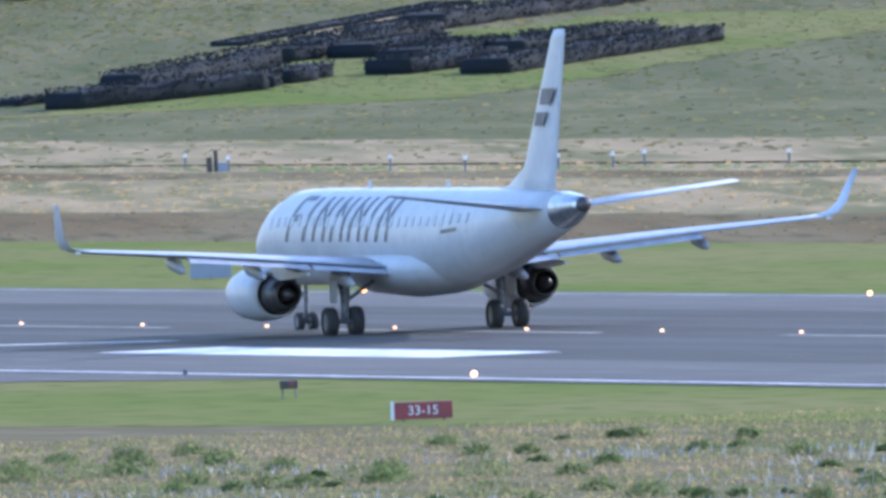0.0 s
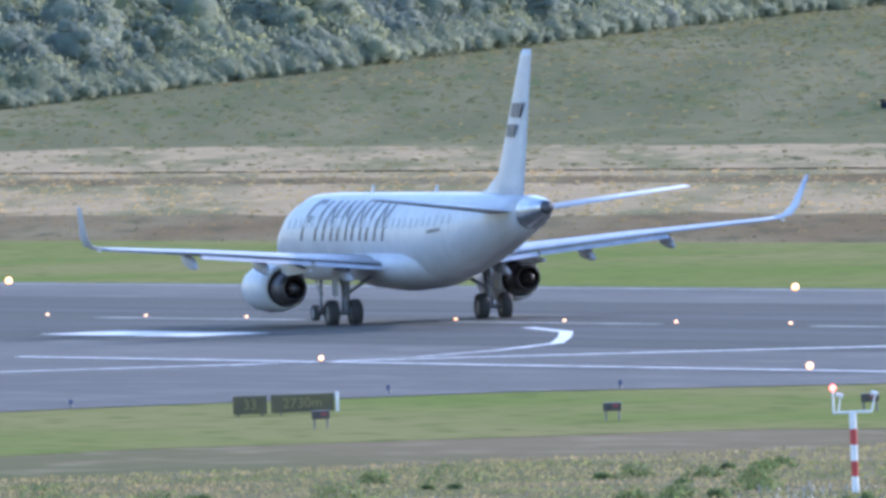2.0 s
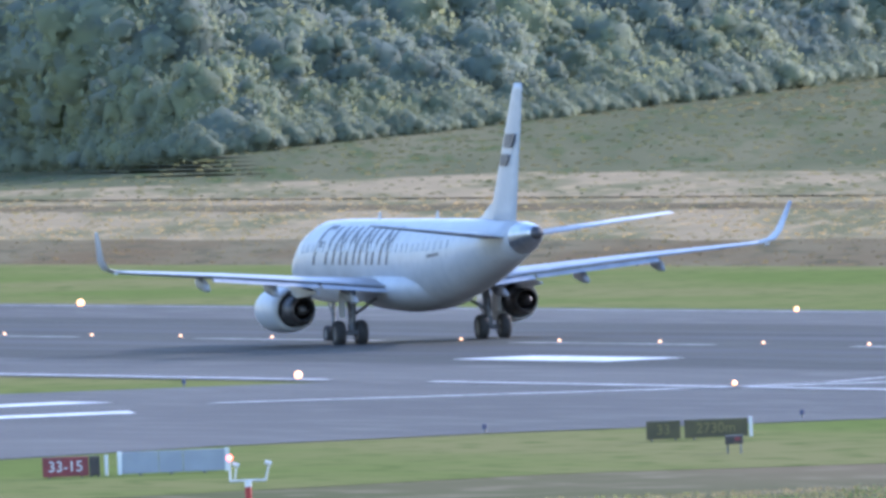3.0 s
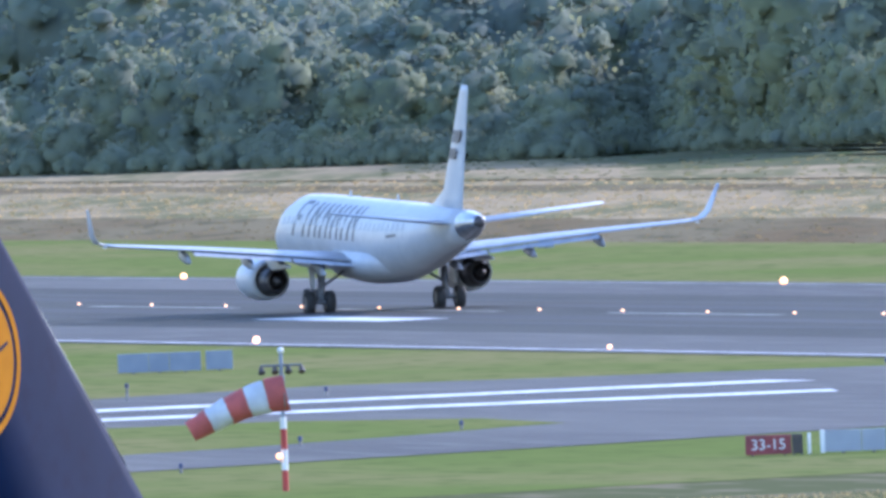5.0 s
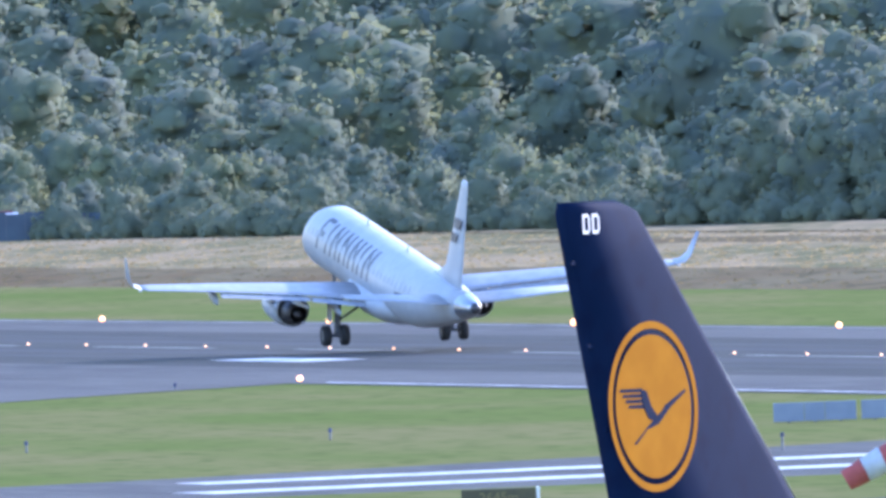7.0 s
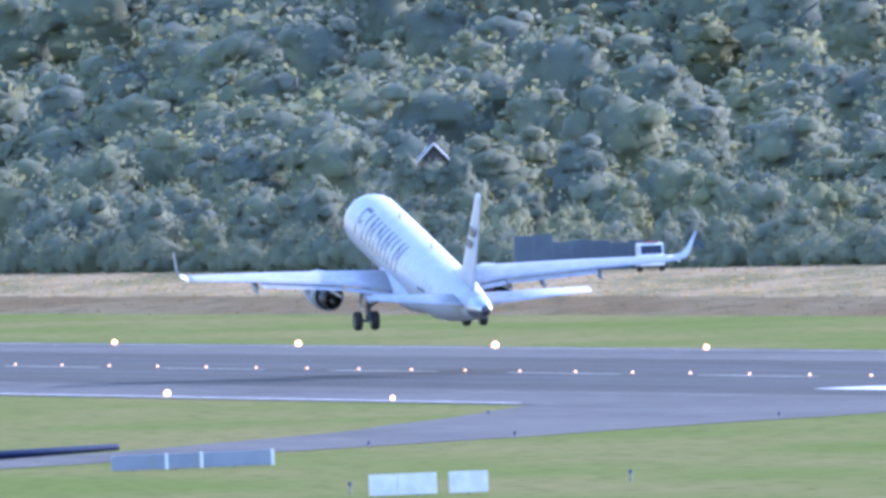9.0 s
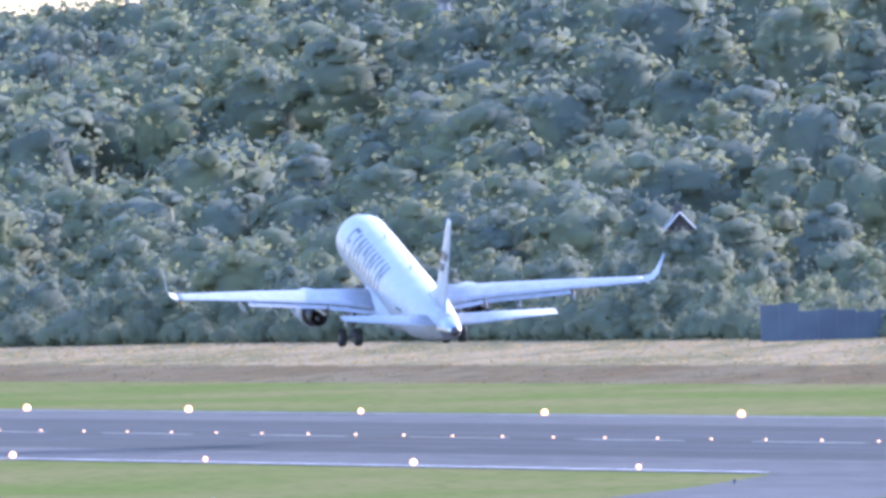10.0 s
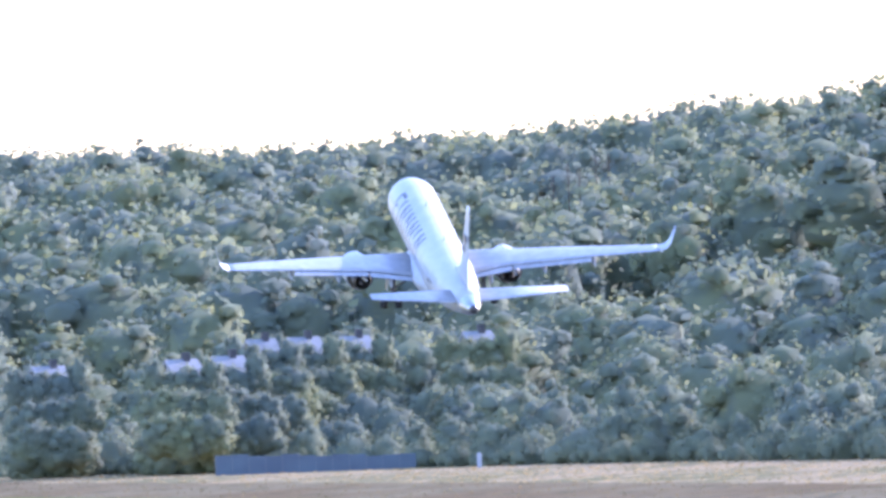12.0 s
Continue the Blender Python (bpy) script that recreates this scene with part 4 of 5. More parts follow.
def van():
    r = root("van", "white van with headlamps lit driving along the woods", "van")
    b = bmesh.new()
    prof = [(-2.4, 0.45), (-2.4, 2.05), (-2.25, 2.2), (1.0, 2.2), (1.35, 2.1), (2.0, 1.35), (2.6, 1.15), (2.7, 0.95), (2.7, 0.45)]
    loft(b, [[(x, y, z) for y, z in prof] for x in (-0.95, 0.95)])
    body = part("body", b, M_VANWHITE, r)
    b = bmesh.new()
    loft(b, [[(x, 1.42, 2.02), (x, 2.02, 1.42), (x, 1.98, 1.38), (x, 1.36, 1.98)] for x in (-0.82, 0.82)])
    part("windscreen", b, M_GLASS, body)
    for s in (-1, 1):
        b = bmesh.new()
        box(b, (s * 0.955, 0.75, 1.7), (0.02, 0.95, 0.55), bevel=0.008)
        part("side_window", b, M_GLASS, body)
        b = bmesh.new()
        box(b, (s * 0.68, 2.7, 0.85), (0.34, 0.06, 0.24), bevel=0.02)
        part("headlamp", b, M_LAMP, r, "lit headlamp")
        for y in (-1.5, 1.75):
            wheel(s * 0.85, y, 0.34, 0.34, 0.11, r)
    b = bmesh.new()
    box(b, (0, 0.9, 2.28), (1.1, 0.25, 0.16), bevel=0.03)
    part("roof_bar", b, M_SIGNRED, r)
    return r


service_van = van()


def house(x, y, z, w, d, h, ridge, turn, roof, label, walls, boards):
    r = root("house", label, "house", pose(x, y, z, 0, 0, turn), "houses in the woods")
    b = bmesh.new()
    box(b, (0, 0, h / 2 - 1), (w, d, h + 2))
    wall = part("wall", b, walls, r)
    b = bmesh.new()
    o = 0.4
    loft(b, [[(sx * (w / 2 + o), -d / 2 - o, h - 0.2), (sx * (w / 2 + o), 0, h + ridge), (sx * (w / 2 + o), d / 2 + o, h - 0.2), (sx * (w / 2 + o), d / 2 + o - 0.2, h - 0.35), (sx * (w / 2 + o), 0, h + ridge - 0.3), (sx * (w / 2 + o), -d / 2 - o + 0.2, h - 0.35)] for sx in (-1, 1)])
    rf = part("roof", b, roof, r)
    for sx in (-1, 1):
        b = bmesh.new()
        loft(b, [[(sx * (w / 2 - t), yy, zz) for yy, zz in ((-d / 2, h - 0.25), (d / 2, h - 0.25), (0, h + ridge - 0.35))] for t in (0.0, 0.25)])
        part("gable", b, walls, r)
        for sy in (-1, 1) if boards else ():
            b = bmesh.new()
            tube(b, (sx * (w / 2 + o + 0.05), sy * (d / 2 + o), h - 0.25), (sx * (w / 2 + o + 0.05), 0, h + ridge - 0.05), 0.06, None, 6)
            part("bargeboard", b, M_SIGNWHITE, rf, "pale bargeboard")
    b = bmesh.new()
    box(b, (w * 0.2, 0, h + ridge), (0.6, 0.6, 1.2), bevel=0.03)
    part("chimney", b, M_ROOFRED, rf)
    for k in range(3):
        b = bmesh.new()
        box(b, (-w / 2 + (k + 0.5) * w / 3, -d / 2 - 0.01, h * 0.6), (1.1, 0.08, 1.2), bevel=0.02)
        part("window", b, M_GLASS, wall)


def by_bearing(bearing, dist):
    b = radians(bearing)
    return dist * math.sin(b), dist * math.cos(b)


HOUSES = []
for br, ds, zr, w, roof, turn in ((9.171, 2690, 10.6, 2.5, M_ROOFPALE, 16), (9.237, 2712, 12.0, 2.2, M_ROOFPALE, 12), (9.32, 2730, 12.0, 2.6, M_ROOFPALE, 16), (9.42, 2748, 11.9, 2.3, M_ROOFPALE, 14),
                                  (9.08, 2672, 10.5, 2.6, M_ROOFPALE, 20), (8.82, 2700, 10.3, 2.6, M_ROOFPALE, 18), (9.66, 2740, 11.9, 2.2, M_ROOFPALE, 15), (11.047, 2420, 10.5, 4.0, M_ROOFRED, 82)):
    hx, hy = by_bearing(br, ds)
    HOUSES.append((br, ds, w, zr))
    gz = land(hx, hy)
    pale = roof is M_ROOFPALE
    house(hx, hy, gz, w, 4.6 if pale else 2.9, zr - 2.1 - gz, 2.1 if pale else 1.8, turn, roof, "pale-roofed house among the trees" if pale else "dark gabled house with pale bargeboards among trees", M_HOUSEWALL if pale else M_ROOFRED, not pale)

# ---------- woods ----------
rng = np.random.default_rng(7)


def crown_template(kind, quads, count, seed):
    """Leaf clumps on a lumpy crown of unit width, base at z 0: quads as an (n, 4, 3) array."""
    r = np.random.default_rng(seed)
    # a full rounded mass, then boughs that bulge out of it
    if kind == "round":
        lobes = [(0, 0, 0.46, 0.40), (0.04, -0.03, 0.62, 0.33), (-0.02, 0.03, 0.30, 0.40)]
        for k in range(count):
            a, u = 2.4 * k + r.uniform(-0.5, 0.5), (k + 0.5) / count
            rad = 0.36 * math.sqrt(max(0.0, 1 - (1.15 * u - 0.22) ** 2))
            lobes.append((rad * math.cos(a), rad * math.sin(a), 0.22 + 0.64 * u, r.uniform(0.10, 0.16)))
    elif kind == "tall":
        lobes = [(0, 0, 0.36, 0.35), (0, 0, 0.62, 0.31), (0, 0, 0.88, 0.23)]
        for k in range(count):
            f = (k + 0.5) / count
            rad = 0.31 * math.sqrt(max(0.03, 1 - f)) * r.uniform(0.85, 1.05)
            a = 2.4 * k + r.uniform(-0.5, 0.5)
            lobes.append((rad * math.cos(a), rad * math.sin(a), 0.2 + 0.95 * f, r.uniform(0.10, 0.15) * (1.1 - 0.4 * f)))
    else:
        lobes = [(0, 0, 0.2, 0.40)]
        for k in range(count):
            a, rad = 2.4 * k, 0.42 * math.sqrt((k + 0.5) / count)
            lobes.append((rad * math.cos(a), rad * math.sin(a), 0.40 - 0.6 * rad + r.uniform(-0.06, 0.05), r.uniform(0.12, 0.19)))
    L = np.array(lobes)
    bm = bmesh.new()
    bmesh.ops.create_icosphere(bm, subdivisions=1, radius=1.0)
    sv = np.array([v.co[:] for v in bm.verts])
    sf = np.array([[v.index for v in f.verts] for f in bm.faces])
    bm.free()
    verts, tris, base = [], [], 0
    heart = L[:, :3].mean(0) - np.array((0, 0, 0.15))
    norms = []
    for x, y, z, rad in lobes:
        lump = r.uniform(0.74, 0.92, len(sv))[:, None]
        verts.append(np.array((x, y, z)) + sv * lump * rad * np.array((1, 1, 0.9)))
        out = verts[-1] - heart
        norms.append(sv * 0.45 + out / np.linalg.norm(out, axis=1)[:, None] * 0.8)
        tris.append(sf + base)
        base += len(sv)
    pick = r.choice(len(L), quads, p=L[:, 3] ** 2 / (L[:, 3] ** 2).sum())
    d = r.normal(size=(quads, 3))
    d[:, 2] += 0.25
    d /= np.linalg.norm(d, axis=1)[:, None]
    c = L[pick, :3] + d * (L[pick, 3] * r.uniform(0.84, 1.16, quads))[:, None]
    n = d + r.normal(size=(quads, 3)) * 0.55
    n /= np.linalg.norm(n, axis=1)[:, None]
    t = np.cross(n, r.normal(size=(quads, 3)))
    t /= np.linalg.norm(t, axis=1)[:, None]
    s = np.cross(n, t)
    size = r.uniform(0.012, 0.036, quads) * (640 / quads) ** 0.5
    size = size[:, None]
    q = np.stack([c + t * size * 1.2, c + s * size * 0.7, c - t * size, c - s * size * 0.8], 1).reshape(-1, 3)
    k = np.arange(quads)[:, None] * 4 + base
    tris += [k + np.array((0, 1, 2)), k + np.array((0, 2, 3))]
    out = c - heart
    soft = d * 0.45 + out / np.linalg.norm(out, axis=1)[:, None] * 0.8 + n * 0.22
    nv = np.concatenate(norms + [np.repeat(soft, 4, axis=0)]) + np.array((0, 0, 0.15))
    nv /= np.linalg.norm(nv, axis=1)[:, None]
    return np.concatenate(verts + [q]), np.concatenate(tris), nv


KINDS = ("round", "round", "tall", "round", "tall", "bush", "bush")
TEMPLATES = [crown_template(k, 820, 11, i) for i, k in enumerate(KINDS)]
FAR_TEMPLATES = [crown_template(k, 380, 7, i + 20) for i, k in enumerate(KINDS)]


def mesh_of_tris(name, v, f, material, nv=None):
    me = bpy.data.meshes.new(name)
    me.vertices.add(len(v))
    me.vertices.foreach_set("co", v.reshape(-1).astype(np.float32))
    me.loops.add(len(f) * 3)
    me.loops.foreach_set("vertex_index", f.reshape(-1).astype(np.int32))
    me.polygons.add(len(f))
    me.polygons.foreach_set("loop_start", np.arange(0, len(f) * 3, 3, dtype=np.int32))
    me.polygons.foreach_set("use_smooth", np.ones(len(f), dtype=bool))
    me.update(calc_edges=True)
    if nv is not None:
        me.normals_split_custom_set_from_vertices(nv.tolist())
    me.materials.append(material)
    return me


def mesh_of_quads(name, q, material, nv=None):
    k = np.arange(len(q))[:, None] * 4
    return mesh_of_tris(name, q.reshape(-1, 3), np.concatenate([k + np.array((0, 1, 2)), k + np.array((0, 2, 3))]), material, nv)


def placed(tpl, x, y, z, width, height, turn):
    c, s = math.cos(turn), math.sin(turn)
    q = tpl[0] * np.array((width, width, height))
    m = tpl[2]
    return (np.stack([q[:, 0] * c - q[:, 1] * s + x, q[:, 0] * s + q[:, 1] * c + y, q[:, 2] + z], -1), tpl[1],
            np.stack([m[:, 0] * c - m[:, 1] * s, m[:, 0] * s + m[:, 1] * c, m[:, 2]], -1))


def trunk_mesh(name, h):
    b = bmesh.new()
    tube(b, (0, 0, -0.3), (0, 0, h), 0.028, 0.012, 7)
    for k in range(4):
        a = k * 1.7
        tube(b, (0, 0, h * (0.45 + 0.12 * k)), (0.25 * math.cos(a), 0.25 * math.sin(a), h * (0.75 + 0.1 * k)), 0.011, 0.004, 5)
    me = bpy.data.meshes.new(name)
    b.to_mesh(me)
    b.free()
    me.materials.append(M_BARK)
    return me


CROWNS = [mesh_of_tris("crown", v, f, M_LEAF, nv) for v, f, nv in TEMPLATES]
TRUNK, STEM = trunk_mesh("trunk", 0.5), trunk_mesh("trunk", 0.24)


def tree(k, x, y, z, width, height, turn):
    r = root("tree" if k < 5 else "bush", "broad-leaved tree at the edge of the woods" if k < 5 else "low leafy bush at the edge of the woods", "tree" if k < 5 else "bush", Matrix.Translation((x, y, z)) @ Matrix.Rotation(turn, 4, "Z"), "woodland edge")
    r.matrix_basis = r.matrix_basis @ Matrix.Diagonal((width, width, height, 1))
    c = new("crown", CROWNS[k])
    c.parent = r
    t = new("trunk", TRUNK if k < 5 else STEM)
    t.parent = r


def plant_woods():
    stuff = []
    near = 0
    b = 8.2
    count = 0
    # rows back from the edge, closer together in front
    for depth, gap, hmin, hmax in ((2, 3.0, 1.8, 3.2), (8, 4.0, 3, 5.5), (18, 5, 4.5, 7), (32, 5.5, 5, 8), (50, 6, 6, 9), (75, 6.5, 6.5, 10), (105, 7, 7, 11), (140, 7.5, 8, 12), (180, 8, 8, 12), (215, 8, 9, 13), (250, 8, 9, 13), (290, 8, 9, 13), (335, 7.5, 9, 13), (380, 7.5, 10, 14), (430, 6, 10, 12), (480, 6, 10, 12), (530, 5.5, 10, 11.7), (620, 5, 10, 11.5), (700, 5, 10, 11.5)):
        b = 8.4
        while b < (17.0 if depth < 80 else 15.3 if depth < 200 else 13.9):
            br = radians(b)
            # distance to the edge along this bearing
            d0 = None
            for (x0, y0), (x1, y1) in zip(EDGE, EDGE[1:]):
                b0, b1 = math.atan2(x0, y0), math.atan2(x1, y1)
                if min(b0, b1) <= br <= max(b0, b1):
                    f = (br - b0) / (b1 - b0) if b1 != b0 else 0
                    e = math.hypot(x0, y0) * (1 - f) + math.hypot(x1, y1) * f
                    d0 = e if d0 is None else min(d0, e)
            if d0 is None:
                b += 0.05
                continue
            if b > 13.85:
                d0 = math.hypot(*climb(d0 * math.sin(br), d0 * math.cos(br))[:2])
            d = d0 + depth + rng.uniform(-0.3, 0.3) * min(60, depth)
            x, y = d * math.sin(br), d * math.cos(br)
            z = land(x, y) if b < 13.85 else slope_height(b, d)
            patch = 1.0 + (0.5 if depth < 400 else 0.10) * noise.noise((x * 0.012, y * 0.012, 3.0))
            h = rng.uniform(hmin, hmax) * patch * (1.0 if b < 12.8 or depth < 12 else 1.7 if b < 13.5 else 2.0 if b < 14.4 and depth > 30 else 1.3)
            for hb, hd, hw, hz in HOUSES:
                if abs(b - hb) < 0.075 and hd - 160 < d < hd + 8:
                    h = min(h, hz - 0.9 - land(x, y))
            w = h * (rng.uniform(0.72, 1.08) if depth < 90 else rng.uniform(0.9, 1.3))
            k = int(rng.choice((5, 6))) if h < 4.6 else int(rng.choice((0, 1, 2, 3, 4) if depth < 400 else (0, 1, 3)))
            if k >= 5:
                w = h * rng.uniform(1.2, 1.8)
                hs = h / 0.62
            else:
                hs = h / (1.1 if k in (0, 1, 3) else 1.45)
            if depth <= 18 and near < 290 and 8.8 < b < 17.3:
                tree(k, x, y, z - 0.2, w, hs, rng.uniform(0, 6.28))
                near += 1
            else:
                tpl = (TEMPLATES if depth < 170 else FAR_TEMPLATES)[k]
                stuff.append(placed(tpl, x, y, z - 0.4, w, hs, rng.uniform(0, 6.28)))
            b += math.degrees(gap * (0.3 if b > 13.1 else 0.9) * rng.uniform(0.7, 1.25) / d)
            count += 1
    # trees close before the houses, up to their eaves
    for hb, hd, hw, hz in HOUSES:
        for k in range(15):
            tier, off = k // 5, k % 5 - 2
            side = abs(off) == 2
            x, y = by_bearing(hb + (off + 0.4 * (tier % 2)) * 0.028 + rng.uniform(-0.006, 0.006), hd - 5 - 12 * tier)
            z = land(x, y)
            top = hz + (1.0 if side and not tier else 0.0) + rng.uniform(-0.8, 0.3) - 2.2 * tier - (1.3 if hd < 2500 else 0)
            kind = int(rng.choice((0, 1, 3)))
            h = min(top - z, 4.6)
            stuff.append(placed(TEMPLATES[kind], x, y, top - h, 3.0 if side and not tier else 4.8, h / 1.05, k * 1.3))
        for k in range(6):
            x, y = by_bearing(hb + (k - 2.5) * 0.024, hd - 5.5 - 2 * (k % 2))
            z = land(x, y)
            stuff.append(placed(TEMPLATES[k % 2], x, y, z - 0.4, 4.2, rng.uniform(3.6, 5.0), k * 2.1))
    base = np.cumsum([0] + [len(q[0]) for q in stuff])
    v, f, nv = np.concatenate([q[0] for q in stuff]), np.concatenate([q[1] + o for q, o in zip(stuff, base)]), np.concatenate([q[2] for q in stuff])
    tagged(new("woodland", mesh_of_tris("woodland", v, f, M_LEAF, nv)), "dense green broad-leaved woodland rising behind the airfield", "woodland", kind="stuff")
    

plant_woods()
scrub_line()
grey_screen()


def low_screen():
    x0, y0 = by_bearing(9.14, 2630)
    r = root("screen_fence", "low weathered blue-grey panel fence before the woods", "fence", facing(x0, y0, 0))
    for k in range(12):
        b = bmesh.new()
        h = 1.8 - 0.05 * k + 0.1 * math.sin(k * 1.9)
        box(b, ((k + 0.5) * 1.5, 0, h / 2), (1.46, 0.08, h), bevel=0.02)
        part("panel", b, M_FENCE, r)
        b = bmesh.new()
        box(b, (k * 1.5, 0.05, h / 2), (0.1, 0.12, h + 0.1), bevel=0.02)
        part("post", b, M_GEAR, r)
    r = root("marker_board", "pale upright marker board before the woods", "marker board", facing(*by_bearing(9.655, 2585), 0))
    b = bmesh.new()
    box(b, (0, 0, 0.75), (0.42, 0.1, 1.3), bevel=0.03)
    part("board", b, M_PALEPANEL, r)
    b = bmesh.new()
    tube(b, (0, 0.08, 0), (0, 0.08, 1.2), 0.04, None, 8)
    part("post", b, M_GEAR, r)


def hill_tower():
    x, y = by_bearing(10.606, 2905)
    z = land(x, y)
    top = 32.5 - z
    r = root("lookout_tower", "small pale round-topped tower standing above the trees", "tower", pose(x, y, z - 0.3))
    b = bmesh.new()
    tube(b, (0, 0, 0), (0, 0, top - 1.6), 0.75, 0.6, 20)
    part("shaft", b, M_HOUSEWALL, r)
    b = bmesh.new()
    tube(b, (0, 0, top - 1.6), (0, 0, top - 1.25), 0.7, 1.05, 20)
    tube(b, (0, 0, top - 1.25), (0, 0, top - 0.55), 1.05, None, 20)
    head = part("head", b, M_PALEPANEL, r, "pale blue-grey round head")
    b = bmesh.new()
    tube(b, (0, 0, top - 0.55), (0, 0, top), 1.0, 0.15, 20)
    part("cap", b, M_SIGNWHITE, head, "white conical cap")


def bare_trees():
    """Thin half-bare trees that stand up from the ridge."""
    for k, (br, h) in enumerate(((9.82, 2.9), (9.85, 3.6), (9.872, 2.6), (9.905, 3.3), (9.93, 2.8))):
        x, y = by_bearing(br, 2990 + 6 * k)
        z = land(x, y) + 9.0
        r = root("bare_tree", "thin half-bare tree standing above the ridge", "tree", pose(x, y, z, 0, 0, 70 * k), "bare trees on the ridge")
        b = bmesh.new()
        tube(b, (0, 0, -9.2), (0, 0, h), 0.16, 0.02, 7)
        trunk = part("trunk", b, M_BARK, r)
        for j in range(14):
            b = bmesh.new()
            a, f = j * 2.4, 0.25 + 0.05 * j
            tip = Vector((0.9 * (1.2 - f) * math.cos(a), 0.9 * (1.2 - f) * math.sin(a), h * f + 1.0 * (1.25 - f)))
            tube(b, (0, 0, h * f), tip, 0.035, 0.01, 5)
            for q in range(4):
                p0 = Vector((0, 0, h * f)).lerp(tip, 0.4 + 0.15 * q)
                tube(b, p0, p0 + Vector((0.25 * math.cos(a + q * 2), 0.25 * math.sin(a + q * 2), 0.28)), 0.014, 0.005, 4)
            part("limb", b, M_BARK, trunk)


low_screen()
hill_tower()
bare_trees()

# ---------- hedgerows on the far slope ----------


def hedge(p0, p1, h, w):
    """A clipped hedge: a lumpy solid of branches with a skin of small leaves."""
    size = math.hypot(*climb(*p0)[:2]) / math.hypot(*p0)
    (x0, y0, z0), (x1, y1, z1) = climb(*p0), climb(*p1)
    l, h = math.hypot(x1 - x0, y1 - y0), h * size
    w = min(w, 3.5)
    r = root("hedgerow", "long dark clipped hedgerow on the far slope", "hedge", pose(x0, y0, z0, 0, 0, math.degrees(math.atan2(y1 - y0, x1 - x0))), "hedgerows")
    bm = bmesh.new()
    k = max(3, int(l / 0.8))
    rings = []
    for i in range(k + 1):
        x = l * i / k
        top = h * (0.90 + 0.30 * noise.noise((x * 0.3 + x0, y0, 0)))
        v = [noise.noise((x * 0.5 + x0, j * 3.0, y0)) * 0.18 for j in range(6)]
        rings.append([(x, -w / 2 + v[0], -0.1), (x, -w / 2 + v[1], top * 0.9), (x, -w * 0.42 + v[2], top), (x, w * 0.42 + v[3], top), (x, w / 2 + v[4], top * 0.9), (x, w / 2 + v[5], -0.1)])
    tilt = (z1 - z0) / l
    loft(bm, [[(x, y, z + tilt * x) for x, y, z in ring] for ring in rings])
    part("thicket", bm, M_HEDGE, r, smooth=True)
    n = int(l * 60)
    c = np.stack([rng.uniform(0, l, n), rng.uniform(-0.55, 0.55, n) * w, h * (1.10 - rng.uniform(0, 1, n) ** 2)], -1)
    edge = rng.uniform(0, 1, n) < 0.6
    c[edge, 1] = np.sign(c[edge, 1]) * w * 0.52
    t = rng.normal(size=(n, 3))
    t /= np.linalg.norm(t, axis=1)[:, None]
    u = np.cross(t, rng.normal(size=(n, 3)))
    u /= np.linalg.norm(u, axis=1)[:, None]
    sz = rng.uniform(0.05, 0.14, n)[:, None]
    k = np.arange(n)[:, None] * 4
    c[:, 2] += tilt * c[:, 0]
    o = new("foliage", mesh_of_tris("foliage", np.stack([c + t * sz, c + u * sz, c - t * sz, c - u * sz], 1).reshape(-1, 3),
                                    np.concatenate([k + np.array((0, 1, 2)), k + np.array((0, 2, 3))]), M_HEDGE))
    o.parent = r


for p0, p1, h, w in (((579, 1931), (625, 2036), 1.35, 3), ((617, 2043), (694, 2258), 1.5, 3), ((628, 2046), (637, 2073), 1.1, 3), ((640, 2080), (649, 2102), 1.1, 3), ((653, 2116), (660, 2134), 1.15, 3),
                     ((710, 2308), (721, 2335), 1.3, 4), ((724, 2346), (764, 2457), 1.3, 6), ((663, 2125), (697, 2208), 1.2, 8), ((721, 2321), (759, 2420), 1.1, 10), ((702, 2247), (737, 2334), 1.2, 9),
                     ((793, 2547), (818, 2620), 1.3, 8), ((728, 2322), (751, 2378), 1.1, 8), ((660, 2091), (761, 2350), 1.2, 3.5), ((728, 2302), (774, 2419), 1.2, 8), ((835, 2665), (968, 3015), 1.6, 4),
                     ((759, 2388), (794, 2470), 1.2, 7), ((589, 1978), (609, 2028), 0.5, 2), ((749, 2422), (814, 2598), 1.3, 6), ((780, 2548), (981, 3118), 0.35, 2.5)):
    hedge(p0, p1, h, w)
drape(sheet("hedge_meadow", wavy([(560, 1880), (600, 1985), (640, 2110), (720, 2330), (800, 2560), (900, 2800), (880, 2600), (790, 2390), (680, 2110), (600, 1900)], 3, 12, 11), 0.03, M_MOWN, "bright green grass between the hedgerows"), 0.03)
drape(sheet("field_path", [(775, 2520), (783, 2530), (861, 2749), (967, 3060), (985, 3110), (955, 3050), (850, 2745)], 0.04, M_TAN, "pale dirt path beside the hedgerows"), 0.05)


